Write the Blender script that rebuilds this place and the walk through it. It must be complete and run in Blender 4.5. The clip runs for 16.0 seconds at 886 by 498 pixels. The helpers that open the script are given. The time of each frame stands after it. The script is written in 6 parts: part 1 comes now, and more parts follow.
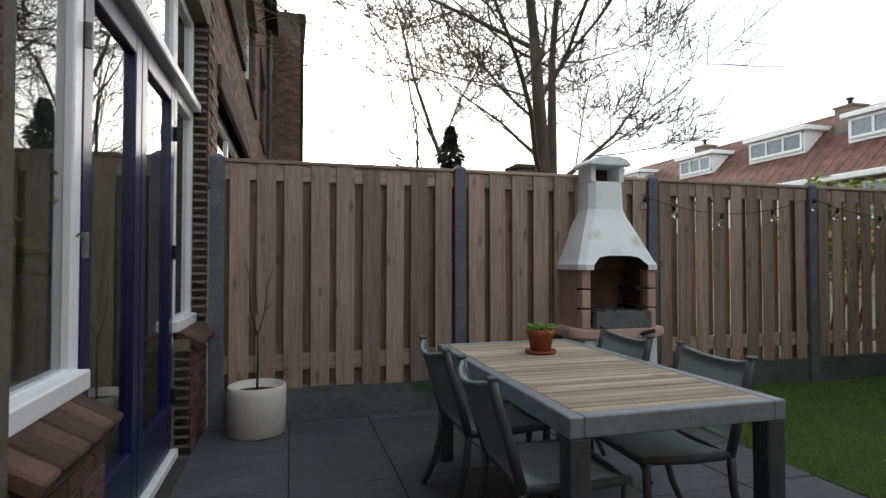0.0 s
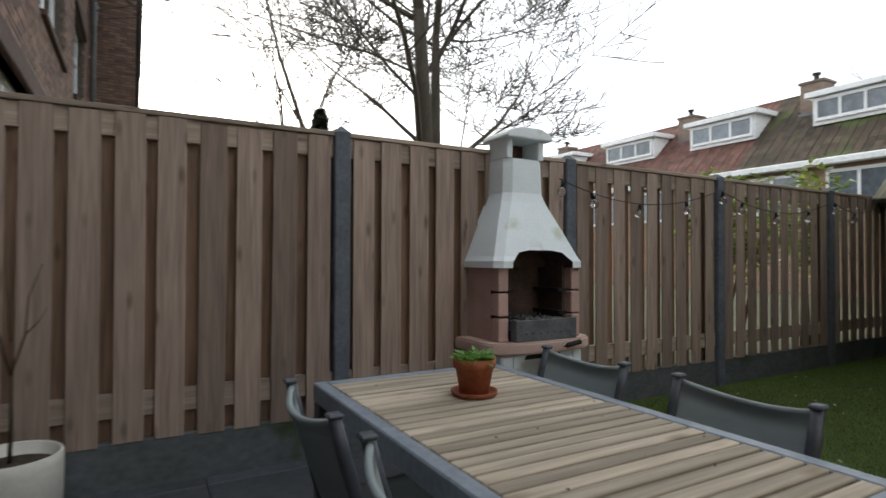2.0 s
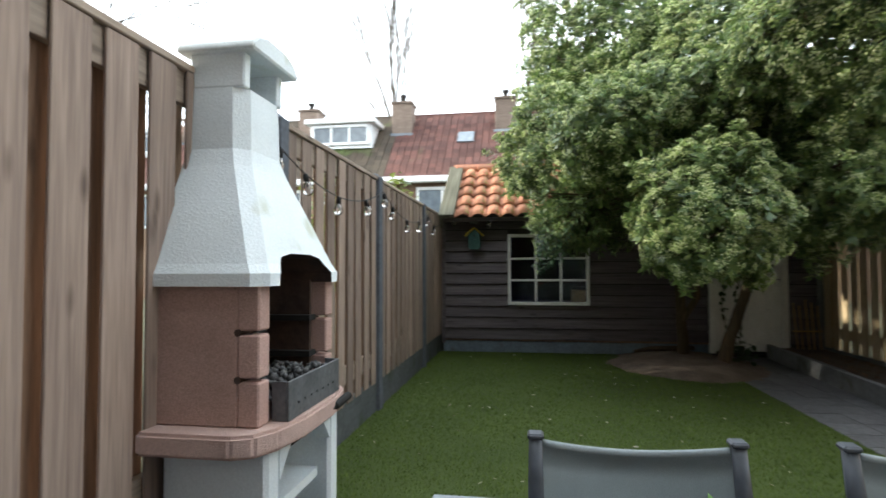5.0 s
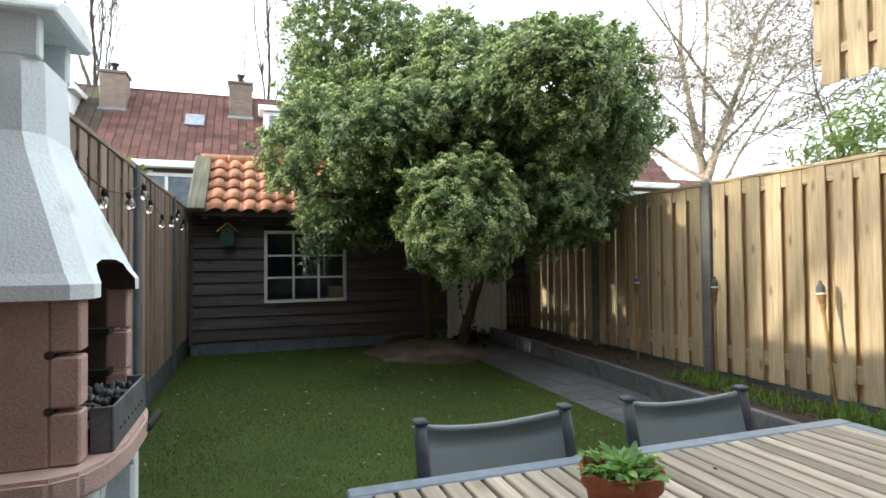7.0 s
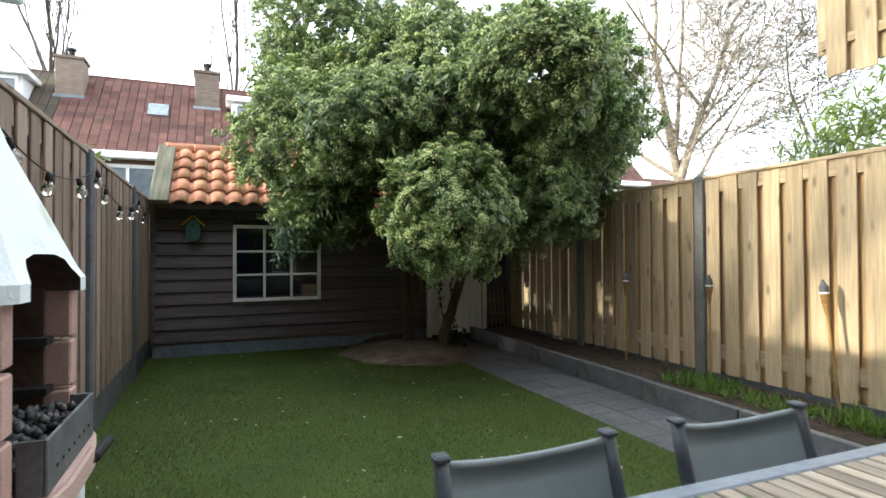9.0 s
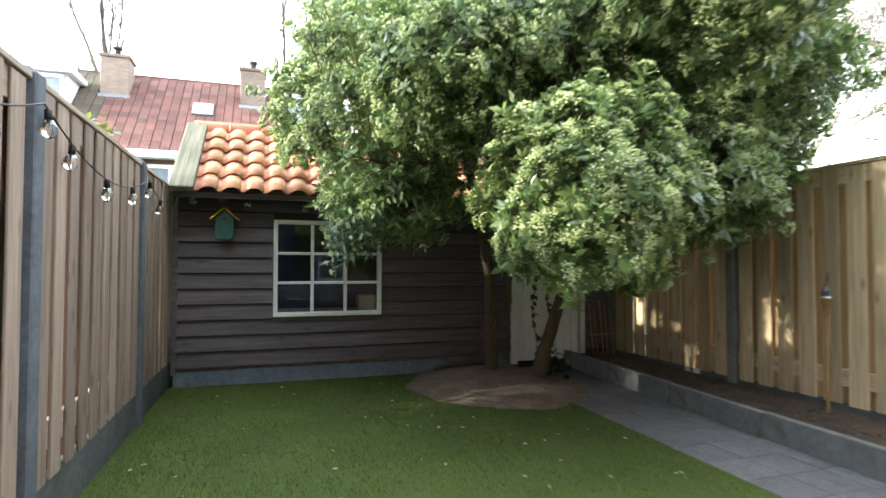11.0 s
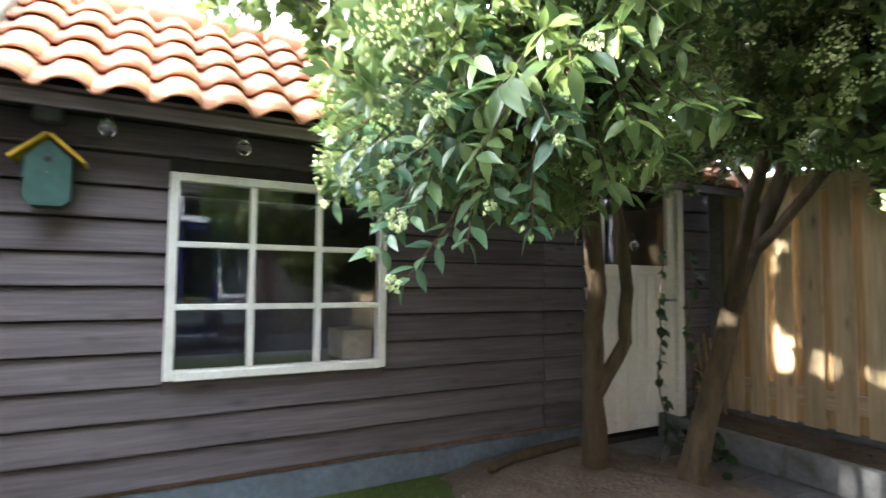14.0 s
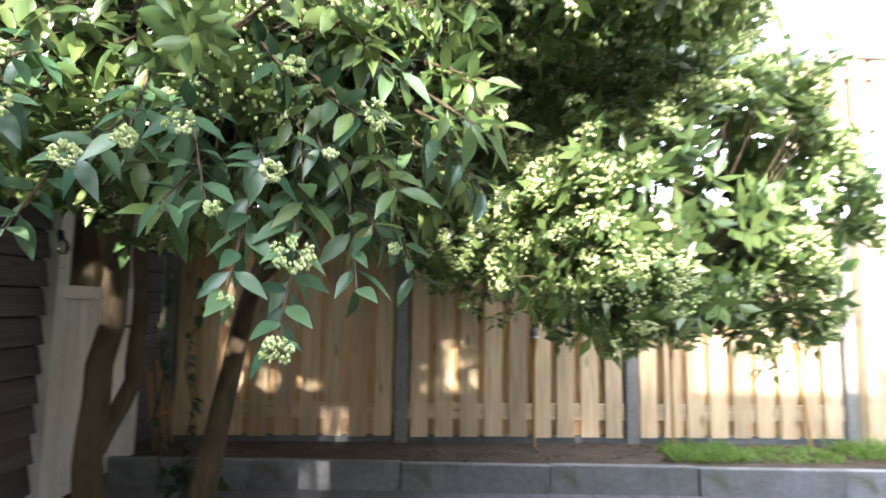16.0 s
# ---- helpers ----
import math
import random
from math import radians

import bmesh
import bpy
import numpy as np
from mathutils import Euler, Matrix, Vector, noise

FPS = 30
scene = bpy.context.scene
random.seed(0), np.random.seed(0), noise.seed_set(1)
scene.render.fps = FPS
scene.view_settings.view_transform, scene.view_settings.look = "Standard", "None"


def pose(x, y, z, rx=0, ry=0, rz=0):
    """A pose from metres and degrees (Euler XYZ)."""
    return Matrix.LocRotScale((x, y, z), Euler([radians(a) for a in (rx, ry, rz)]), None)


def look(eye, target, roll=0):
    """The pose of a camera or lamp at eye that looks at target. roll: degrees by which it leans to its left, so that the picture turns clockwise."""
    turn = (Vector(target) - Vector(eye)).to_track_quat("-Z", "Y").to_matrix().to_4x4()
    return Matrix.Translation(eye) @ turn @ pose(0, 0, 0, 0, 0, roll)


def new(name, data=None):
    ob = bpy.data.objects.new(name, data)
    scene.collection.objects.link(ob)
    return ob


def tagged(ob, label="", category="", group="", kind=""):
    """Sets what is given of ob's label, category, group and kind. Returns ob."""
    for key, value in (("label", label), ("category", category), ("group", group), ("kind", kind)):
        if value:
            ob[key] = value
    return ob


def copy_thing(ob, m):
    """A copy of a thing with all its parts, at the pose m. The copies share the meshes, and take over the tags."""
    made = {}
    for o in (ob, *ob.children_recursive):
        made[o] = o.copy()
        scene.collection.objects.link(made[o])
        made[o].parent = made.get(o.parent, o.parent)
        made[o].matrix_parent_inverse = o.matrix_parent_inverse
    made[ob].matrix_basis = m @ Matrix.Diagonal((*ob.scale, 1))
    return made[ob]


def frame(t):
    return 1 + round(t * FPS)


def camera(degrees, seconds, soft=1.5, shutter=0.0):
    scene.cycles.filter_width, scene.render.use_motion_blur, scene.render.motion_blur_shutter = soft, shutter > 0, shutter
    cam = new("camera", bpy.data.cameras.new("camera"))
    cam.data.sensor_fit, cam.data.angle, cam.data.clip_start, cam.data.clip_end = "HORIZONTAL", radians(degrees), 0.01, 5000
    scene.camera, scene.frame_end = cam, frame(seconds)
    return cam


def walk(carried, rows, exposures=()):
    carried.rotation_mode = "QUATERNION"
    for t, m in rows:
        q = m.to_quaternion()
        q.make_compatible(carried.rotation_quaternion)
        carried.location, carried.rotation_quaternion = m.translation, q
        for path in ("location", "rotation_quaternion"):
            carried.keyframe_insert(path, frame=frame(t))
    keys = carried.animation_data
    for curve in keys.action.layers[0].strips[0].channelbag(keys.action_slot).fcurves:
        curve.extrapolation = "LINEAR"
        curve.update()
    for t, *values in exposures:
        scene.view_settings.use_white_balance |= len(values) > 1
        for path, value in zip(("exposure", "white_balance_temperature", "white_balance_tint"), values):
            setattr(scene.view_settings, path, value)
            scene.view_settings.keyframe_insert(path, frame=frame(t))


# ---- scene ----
cam = camera(78.0, 16.0, shutter=0.4)
PATH = [
    (0, (0.06, -0.038, 1.233), (0.596, 1.889, 1.282), 0.0),
    (0.5, (0.072, 0.071, 1.221), (0.664, 1.981, 1.273), 0.1),
    (1, (0.142, 0.355, 1.227), (0.828, 2.233, 1.267), 0.0),
    (1.5, (0.229, 0.699, 1.225), (1.024, 2.533, 1.258), 0.1),
    (2, (0.312, 1.078, 1.233), (1.291, 2.821, 1.267), 0.2),
    (2.5, (0.406, 1.477, 1.219), (1.586, 3.091, 1.264), 0.0),
    (3, (0.436, 1.885, 1.208), (1.822, 3.327, 1.261), 0.4),
    (3.5, (0.482, 2.248, 1.226), (2.077, 3.453, 1.284), 0.2),
    (4, (0.568, 2.56, 1.23), (2.327, 3.509, 1.291), 0.0),
    (4.5, (0.616, 2.866, 1.232), (2.506, 3.518, 1.297), -0.1),
    (5, (0.615, 3.106, 1.232), (2.589, 3.418, 1.301), -0.2),
    (5.2, (0.591, 3.192, 1.232), (2.583, 3.36, 1.301), -0.3),
    (7.3, (0.498, 3.576, 1.279), (2.369, 2.871, 1.319), -0.4),
    (7.5, (0.493, 3.605, 1.279), (2.353, 2.873, 1.318), -0.4),
    (7.7, (0.484, 3.626, 1.286), (2.336, 2.873, 1.32), -0.6),
    (8, (0.491, 3.622, 1.284), (2.339, 2.857, 1.319), -0.4),
    (10.3, (1.822, 3.491, 1.22), (3.696, 2.795, 1.263), 0.0),
    (10.5, (2.002, 3.501, 1.206), (3.881, 2.818, 1.259), 0.1),
    (11, (2.591, 3.475, 1.234), (4.496, 2.866, 1.295), 0.1),
    (11.5, (3.159, 3.476, 1.226), (5.082, 2.93, 1.298), -0.1),
    (12, (3.748, 3.454, 1.223), (5.684, 2.957, 1.303), -0.1),
    (12.5, (4.318, 3.475, 1.197), (6.259, 3.002, 1.292), 0.2),
    (13, (4.851, 3.461, 1.203), (6.79, 2.983, 1.302), 0.2),
    (13.5, (5.255, 3.538, 1.198), (7.149, 2.904, 1.305), 0.6),
    (14, (5.652, 3.506, 1.19), (7.408, 2.556, 1.308), 0.6),
    (14.5, (5.961, 3.483, 1.198), (7.415, 2.118, 1.35), 0.0),
    (15, (6.165, 3.543, 1.223), (7.158, 1.817, 1.403), -0.4),
    (15.5, (6.359, 3.703, 1.223), (6.807, 1.765, 1.43), -0.2),
    (16, (6.568, 3.849, 1.255), (6.493, 1.861, 1.454), 0.9),
]

EXPOSURES = [(0.0, 1.75, 6450, 8), (2.5, 1.75, 6400, 8), (5.0, 2.85, 6200, 5), (7.5, 2.75, 6150, 6), (8.2, 2.75, 6150, 6), (11.0, 3.85, 6050, 6), (12.5, 4.5, 5950, 7), (14.5, 5.25, 5850, 12), (16.0, 4.75, 5850, 14)]
walk(cam, [(t, look(eye, target, roll)) for t, eye, target, roll in PATH], EXPOSURES)

# ---- world and sun ----
SUN = Vector((0.02, 1.0, 0.285)).normalized()
world = bpy.data.worlds.new("sky")
scene.world = world
world.use_nodes = True
wn, wl = world.node_tree.nodes, world.node_tree.links
wn.clear()
w_sky = wn.new("ShaderNodeTexSky")
w_sky.sky_type, w_sky.sun_disc = "NISHITA", False
w_sky.sun_elevation, w_sky.sun_rotation = math.asin(SUN.z), math.atan2(SUN.x, SUN.y)
w_sky.air_density, w_sky.dust_density = 1.0, 2.5
w_hsv = wn.new("ShaderNodeHueSaturation")
w_hsv.inputs["Saturation"].default_value = 0.4
# thin, even cloud over most of the sky
w_co = wn.new("ShaderNodeTexCoord")
w_map = wn.new("ShaderNodeMapping")
w_map.inputs["Scale"].default_value = (1.5, 1.5, 4.0)
w_noise = wn.new("ShaderNodeTexNoise")
w_noise.inputs["Scale"].default_value, w_noise.inputs["Detail"].default_value = 1.6, 5.0
w_ramp = wn.new("ShaderNodeValToRGB")
w_ramp.color_ramp.elements[0].position, w_ramp.color_ramp.elements[1].position = 0.35, 0.7
w_ramp.color_ramp.elements[0].color, w_ramp.color_ramp.elements[1].color = (0.78, 0.82, 0.88, 1), (1, 1, 1, 1)
w_gain = wn.new("ShaderNodeMixRGB")
w_gain.blend_type = "MULTIPLY"
w_gain.inputs["Fac"].default_value = 1.0
w_gain.inputs["Color2"].default_value = (4.0, 4.0, 4.0, 1)
w_mix = wn.new("ShaderNodeMixRGB")
w_mix.inputs["Fac"].default_value = 0.72
w_bg = wn.new("ShaderNodeBackground")
w_bg.inputs["Strength"].default_value = 0.15
w_out = wn.new("ShaderNodeOutputWorld")
wl.new(w_co.outputs["Generated"], w_map.inputs["Vector"])
wl.new(w_map.outputs[0], w_noise.inputs["Vector"])
wl.new(w_noise.outputs["Fac"], w_ramp.inputs["Fac"])
wl.new(w_ramp.outputs["Color"], w_gain.inputs["Color1"])
wl.new(w_sky.outputs[0], w_hsv.inputs["Color"])
wl.new(w_hsv.outputs[0], w_mix.inputs["Color1"])
wl.new(w_gain.outputs[0], w_mix.inputs["Color2"])
wl.new(w_mix.outputs[0], w_bg.inputs["Color"])
wl.new(w_bg.outputs[0], w_out.inputs[0])
sun = new("sun", bpy.data.lights.new("sun", "SUN"))
sun.data.energy, sun.data.angle, sun.data.color = 1.2, radians(1.2), (1.0, 0.89, 0.72)
sun.matrix_world = look(SUN * 60, (0, 0, 0))

# ---- materials ----


def material(name, colour, second=None, scale=(4, 4, 4), rough=0.8, bump=0.3, fine=60.0, metal=0.0, per="object", vary=0.25, spots=None, detail=6.0, spec=0.3, distance=0.004, grainy=(0.82, 1.15)):
    """A surface of two colours mixed by stretched noise, with a fine grain, a relief and a change from piece to piece."""
    m = bpy.data.materials.new(name)
    m.use_nodes = True
    n, l = m.node_tree.nodes, m.node_tree.links
    b = n["Principled BSDF"]
    b.inputs["Roughness"].default_value, b.inputs["Metallic"].default_value = rough, metal
    b.inputs["Specular IOR Level"].default_value = spec
    co = n.new("ShaderNodeTexCoord")
    mp = n.new("ShaderNodeMapping")
    mp.inputs["Scale"].default_value = scale
    l.new(co.outputs["Object"], mp.inputs["Vector"])
    info = n.new("ShaderNodeObjectInfo")
    geo = n.new("ShaderNodeNewGeometry")
    chance = info.outputs["Random"] if per == "object" else geo.outputs["Random Per Island"]
    shift = n.new("ShaderNodeMath")
    shift.operation = "MULTIPLY"
    shift.inputs[1].default_value = 37.0
    l.new(chance, shift.inputs[0])
    l.new(shift.outputs[0], mp.inputs["Location"])
    big = n.new("ShaderNodeTexNoise")
    big.inputs["Scale"].default_value, big.inputs["Detail"].default_value = 1.0, detail
    l.new(mp.outputs[0], big.inputs["Vector"])
    ramp = n.new("ShaderNodeValToRGB")
    ramp.color_ramp.elements[0].position, ramp.color_ramp.elements[1].position = 0.3, 0.7
    second = second or tuple(c * 0.7 for c in colour)
    ramp.color_ramp.elements[0].color, ramp.color_ramp.elements[1].color = (*colour, 1), (*second, 1)
    l.new(big.outputs["Fac"], ramp.inputs["Fac"])
    grain = n.new("ShaderNodeTexNoise")
    grain.inputs["Scale"].default_value, grain.inputs["Detail"].default_value = fine / 10, 4.0
    l.new(mp.outputs[0], grain.inputs["Vector"])
    hsv = n.new("ShaderNodeHueSaturation")
    val = n.new("ShaderNodeMapRange")
    val.inputs["To Min"].default_value, val.inputs["To Max"].default_value = 1 - vary, 1 + vary
    l.new(chance, val.inputs["Value"])
    gm = n.new("ShaderNodeMapRange")
    gm.inputs["From Min"].default_value, gm.inputs["From Max"].default_value = 0.3, 0.7
    gm.inputs["To Min"].default_value, gm.inputs["To Max"].default_value = grainy
    l.new(grain.outputs["Fac"], gm.inputs["Value"])
    mul = n.new("ShaderNodeMath")
    mul.operation = "MULTIPLY"
    l.new(val.outputs[0], mul.inputs[0])
    l.new(gm.outputs[0], mul.inputs[1])
    l.new(mul.outputs[0], hsv.inputs["Value"])
    l.new(ramp.outputs["Color"], hsv.inputs["Color"])
    last = hsv.outputs[0]
    if spots:
        s_n = n.new("ShaderNodeTexNoise")
        s_n.inputs["Scale"].default_value, s_n.inputs["Detail"].default_value = spots[1], 5.0
        l.new(co.outputs["Object"], s_n.inputs["Vector"])
        s_r = n.new("ShaderNodeMapRange")
        s_r.inputs["From Min"].default_value, s_r.inputs["From Max"].default_value = spots[2], spots[2] + 0.12
        l.new(s_n.outputs["Fac"], s_r.inputs["Value"])
        mix = n.new("ShaderNodeMixRGB")
        mix.inputs["Color2"].default_value = (*spots[0], 1)
        l.new(s_r.outputs[0], mix.inputs["Fac"])
        l.new(last, mix.inputs["Color1"])
        last = mix.outputs[0]
    l.new(last, b.inputs["Base Color"])
    bp = n.new("ShaderNodeBump")
    bp.inputs["Strength"].default_value, bp.inputs["Distance"].default_value = bump, distance
    l.new(grain.outputs["Fac"], bp.inputs["Height"])
    l.new(bp.outputs[0], b.inputs["Normal"])
    return m


def wood(name, light, dark, per="object", knots=(0.05, 0.03, 0.02), vary=0.22, rough=0.8, axis=2):
    """Sawn softwood with the grain along one axis and a few knots."""
    sc = [26, 26, 26]
    sc[axis] = 1.3
    m = material(name, light, dark, scale=tuple(sc), rough=rough, bump=0.35, fine=30, per=per, vary=vary, detail=5.0, distance=0.002)
    n, l = m.node_tree.nodes, m.node_tree.links
    b = n["Principled BSDF"]
    co = n["Texture Coordinate"]
    mp = n.new("ShaderNodeMapping")
    ks = [9, 9, 9]
    ks[axis] = 3.0
    mp.inputs["Scale"].default_value = ks
    l.new(co.outputs["Object"], mp.inputs["Vector"])
    l.new(n["Math"].outputs[0], mp.inputs["Location"])
    v = n.new("ShaderNodeTexVoronoi")
    v.inputs["Scale"].default_value = 1.0
    l.new(mp.outputs[0], v.inputs["Vector"])
    r = n.new("ShaderNodeMapRange")
    r.inputs["From Min"].default_value, r.inputs["From Max"].default_value = 0.06, 0.2
    r.inputs["To Min"].default_value, r.inputs["To Max"].default_value = 0.55, 0.0
    l.new(v.outputs["Distance"], r.inputs["Value"])
    mix = n.new("ShaderNodeMixRGB")
    mix.inputs["Color2"].default_value = (*knots, 1)
    l.new(r.outputs[0], mix.inputs["Fac"])
    l.new(b.inputs["Base Color"].links[0].from_socket, mix.inputs["Color1"])
    l.new(mix.outputs[0], b.inputs["Base Color"])
    return m


def glass(name, tint=(0.9, 0.95, 0.95), rough=0.0):
    m = bpy.data.materials.new(name)
    m.use_nodes = True
    b = m.node_tree.nodes["Principled BSDF"]
    b.inputs["Base Color"].default_value = (*tint, 1)
    b.inputs["Roughness"].default_value, b.inputs["IOR"].default_value = rough, 1.5
    b.inputs["Transmission Weight"].default_value = 1.0
    return m


def leafy(name, dark, light, rough=0.4, through_light=0.35, spec=0.5):
    """Leaves, each a little different, that let some light through."""
    m = bpy.data.materials.new(name)
    m.use_nodes = True
    n, l = m.node_tree.nodes, m.node_tree.links
    b = n["Principled BSDF"]
    b.inputs["Roughness"].default_value, b.inputs["Specular IOR Level"].default_value = rough, spec
    geo = n.new("ShaderNodeNewGeometry")
    ramp = n.new("ShaderNodeValToRGB")
    ramp.color_ramp.elements[0].color, ramp.color_ramp.elements[1].color = (*dark, 1), (*light, 1)
    l.new(geo.outputs["Random Per Island"], ramp.inputs["Fac"])
    l.new(ramp.outputs[0], b.inputs["Base Color"])
    tr = n.new("ShaderNodeBsdfTranslucent")
    bright = n.new("ShaderNodeHueSaturation")
    bright.inputs["Value"].default_value = 1.5
    bright.inputs["Hue"].default_value = 0.49
    l.new(ramp.outputs[0], bright.inputs["Color"])
    l.new(bright.outputs[0], tr.inputs["Color"])
    mix = n.new("ShaderNodeMixShader")
    mix.inputs["Fac"].default_value = through_light
    l.new(b.outputs[0], mix.inputs[1])
    l.new(tr.outputs[0], mix.inputs[2])
    l.new(mix.outputs[0], n["Material Output"].inputs["Surface"])
    return m


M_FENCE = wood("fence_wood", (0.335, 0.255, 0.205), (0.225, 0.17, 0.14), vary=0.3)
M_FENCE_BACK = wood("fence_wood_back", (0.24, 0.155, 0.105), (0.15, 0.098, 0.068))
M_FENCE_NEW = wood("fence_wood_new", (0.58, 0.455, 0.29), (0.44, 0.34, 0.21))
# golden back boards, their colour darkened for the shade seen between front boards
M_FENCE_NEW_GAP_SHADE = wood("fence_wood_new_gap_shade", (0.44, 0.30, 0.15), (0.33, 0.22, 0.11))
M_RAIL = wood("rail_wood", (0.37, 0.30, 0.24), (0.26, 0.205, 0.16), axis=0)
M_RAIL_NEW = wood("rail_wood_new", (0.58, 0.45, 0.29), (0.45, 0.34, 0.21), axis=0)
M_POST = material("post_concrete", (0.125, 0.138, 0.16), (0.09, 0.10, 0.118), scale=(6, 6, 6), rough=0.85, bump=0.3, vary=0.1)
# the post concrete again, lightened to carry the sun on the south posts
M_POST_SUN = material("sunlit_post_concrete", (0.23, 0.23, 0.215), (0.17, 0.17, 0.16), scale=(6, 6, 6), rough=0.85, bump=0.3, vary=0.1)
M_PLATE = material("plate_concrete", (0.12, 0.13, 0.14), (0.08, 0.09, 0.09), scale=(3, 3, 5), rough=0.9, bump=0.3, vary=0.12, spots=((0.05, 0.07, 0.035), 3.0, 0.58))
M_TILE = material("terrace_tile", (0.075, 0.08, 0.09), (0.055, 0.06, 0.068), scale=(3, 3, 3), rough=0.6, bump=0.25, vary=0.1)
M_PATH = material("path_tile", (0.135, 0.135, 0.142), (0.105, 0.105, 0.11), scale=(4, 4, 4), rough=0.85, bump=0.35, vary=0.1)
M_JOINT = material("joint_sand", (0.045, 0.043, 0.04), (0.03, 0.03, 0.028), scale=(9, 9, 9), rough=0.95)
M_PATH_JOINT = material("path_joint", (0.115, 0.113, 0.112), (0.075, 0.073, 0.07), scale=(9, 9, 9), rough=0.95)
M_KERB = material("kerb_concrete", (0.17, 0.175, 0.18), (0.12, 0.125, 0.125), scale=(4, 4, 4), rough=0.9, bump=0.3, vary=0.1, spots=((0.09, 0.10, 0.07), 5.0, 0.6))
M_SOIL = material("soil", (0.085, 0.066, 0.05), (0.05, 0.038, 0.028), scale=(7, 7, 7), rough=0.95, bump=0.9, fine=50, distance=0.02)
M_MOUND = material("dry_soil", (0.155, 0.118, 0.09), (0.095, 0.072, 0.054), scale=(5, 5, 5), rough=0.95, bump=0.9, fine=70, distance=0.02)
M_TURF = material("turf", (0.068, 0.098, 0.02), (0.047, 0.072, 0.015), scale=(1.5, 1.5, 1.5), rough=0.9, bump=0.8, fine=900, distance=0.01)
M_BLADE = leafy("grass_blades", (0.055, 0.095, 0.013), (0.125, 0.175, 0.032), rough=0.6, through_light=0.25, spec=0.2)
M_GROUND = material("ground", (0.06, 0.07, 0.035), (0.05, 0.045, 0.03), scale=(0.3, 0.3, 0.3), rough=0.95)
M_SHED = wood("shed_boards", (0.135, 0.117, 0.122), (0.085, 0.072, 0.077), axis=1, knots=(0.04, 0.033, 0.033), vary=0.2, rough=0.75)
M_PLINTH = material("plinth_paint", (0.12, 0.15, 0.18), (0.085, 0.105, 0.125), scale=(5, 5, 5), rough=0.8, bump=0.5, spots=((0.10, 0.085, 0.07), 6.0, 0.62))
M_WHITE = material("white_paint", (0.74, 0.74, 0.70), (0.68, 0.67, 0.62), scale=(6, 6, 6), grainy=(0.93, 1.06), rough=0.5, bump=0.15, vary=0.05, spots=((0.32, 0.25, 0.18), 14.0, 0.68))
M_FRAME = material("frame_white", (0.78, 0.80, 0.83), (0.74, 0.76, 0.79), scale=(3, 3, 3), grainy=(0.97, 1.03), rough=0.35, bump=0.05, vary=0.03)
M_BLUE = material("blue_paint", (0.012, 0.016, 0.075), (0.009, 0.012, 0.055), scale=(3, 3, 3), rough=0.3, bump=0.05, vary=0.05, spec=0.5)
M_GLASS = glass("window_glass")
M_BULB = glass("bulb_glass", (0.97, 0.97, 0.97))
# near-black colour stands in for the shade inside rooms, shed and roof
M_DARK = material("dark_shade_inside", (0.05, 0.045, 0.04), (0.035, 0.03, 0.028), rough=0.95)
M_PANTILE = material("pantile", (0.54, 0.25, 0.15), (0.41, 0.17, 0.10), scale=(7, 7, 7), rough=0.7, bump=0.3, vary=0.28, spots=((0.30, 0.27, 0.09), 5.0, 0.56))
M_BARGE = wood("barge_board", (0.2, 0.19, 0.14), (0.08, 0.08, 0.05), axis=0)
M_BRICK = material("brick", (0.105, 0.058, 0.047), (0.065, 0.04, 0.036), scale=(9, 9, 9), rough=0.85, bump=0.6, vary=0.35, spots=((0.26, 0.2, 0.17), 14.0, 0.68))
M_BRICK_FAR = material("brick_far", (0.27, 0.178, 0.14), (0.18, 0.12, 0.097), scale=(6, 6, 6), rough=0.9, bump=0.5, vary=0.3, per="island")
M_MORTAR = material("mortar", (0.17, 0.15, 0.13), (0.12, 0.105, 0.09), scale=(12, 12, 12), rough=0.95)
M_HOOD = material("hood_paint", (0.80, 0.86, 0.88), (0.74, 0.80, 0.82), scale=(3, 3, 3), rough=0.9, bump=0.6, fine=350, vary=0.02, distance=0.004, grainy=(0.94, 1.05), spots=((0.58, 0.62, 0.54), 4.0, 0.62))
M_STONE = material("pink_stone", (0.50, 0.34, 0.295), (0.43, 0.285, 0.245), scale=(5, 5, 5), rough=0.9, bump=0.6, fine=300, vary=0.08)
M_STONE_CUT = material("pink_stone_edge", (0.60, 0.44, 0.385), (0.52, 0.37, 0.32), scale=(9, 9, 9), rough=0.95, bump=0.9, fine=300, vary=0.08, distance=0.006)
M_SOOT = material("sooty_brick", (0.10, 0.065, 0.05), (0.045, 0.032, 0.028), scale=(6, 6, 6), rough=0.95, bump=0.6, vary=0.1)
M_STEEL = material("weathered_steel", (0.19, 0.2, 0.21), (0.12, 0.125, 0.13), scale=(8, 8, 8), rough=0.6, metal=0.4, bump=0.2)
M_IRON = material("black_iron", (0.03, 0.03, 0.03), (0.02, 0.018, 0.016), rough=0.7, metal=0.3)
M_COAL = material("coal", (0.13, 0.13, 0.13), (0.03, 0.03, 0.03), scale=(30, 30, 30), rough=0.95, per="island", vary=0.5)
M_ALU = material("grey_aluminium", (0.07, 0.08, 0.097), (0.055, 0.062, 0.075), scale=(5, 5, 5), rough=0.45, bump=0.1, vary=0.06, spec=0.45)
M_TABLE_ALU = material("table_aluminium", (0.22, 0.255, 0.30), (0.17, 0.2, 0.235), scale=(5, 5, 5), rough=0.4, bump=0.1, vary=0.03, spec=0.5)
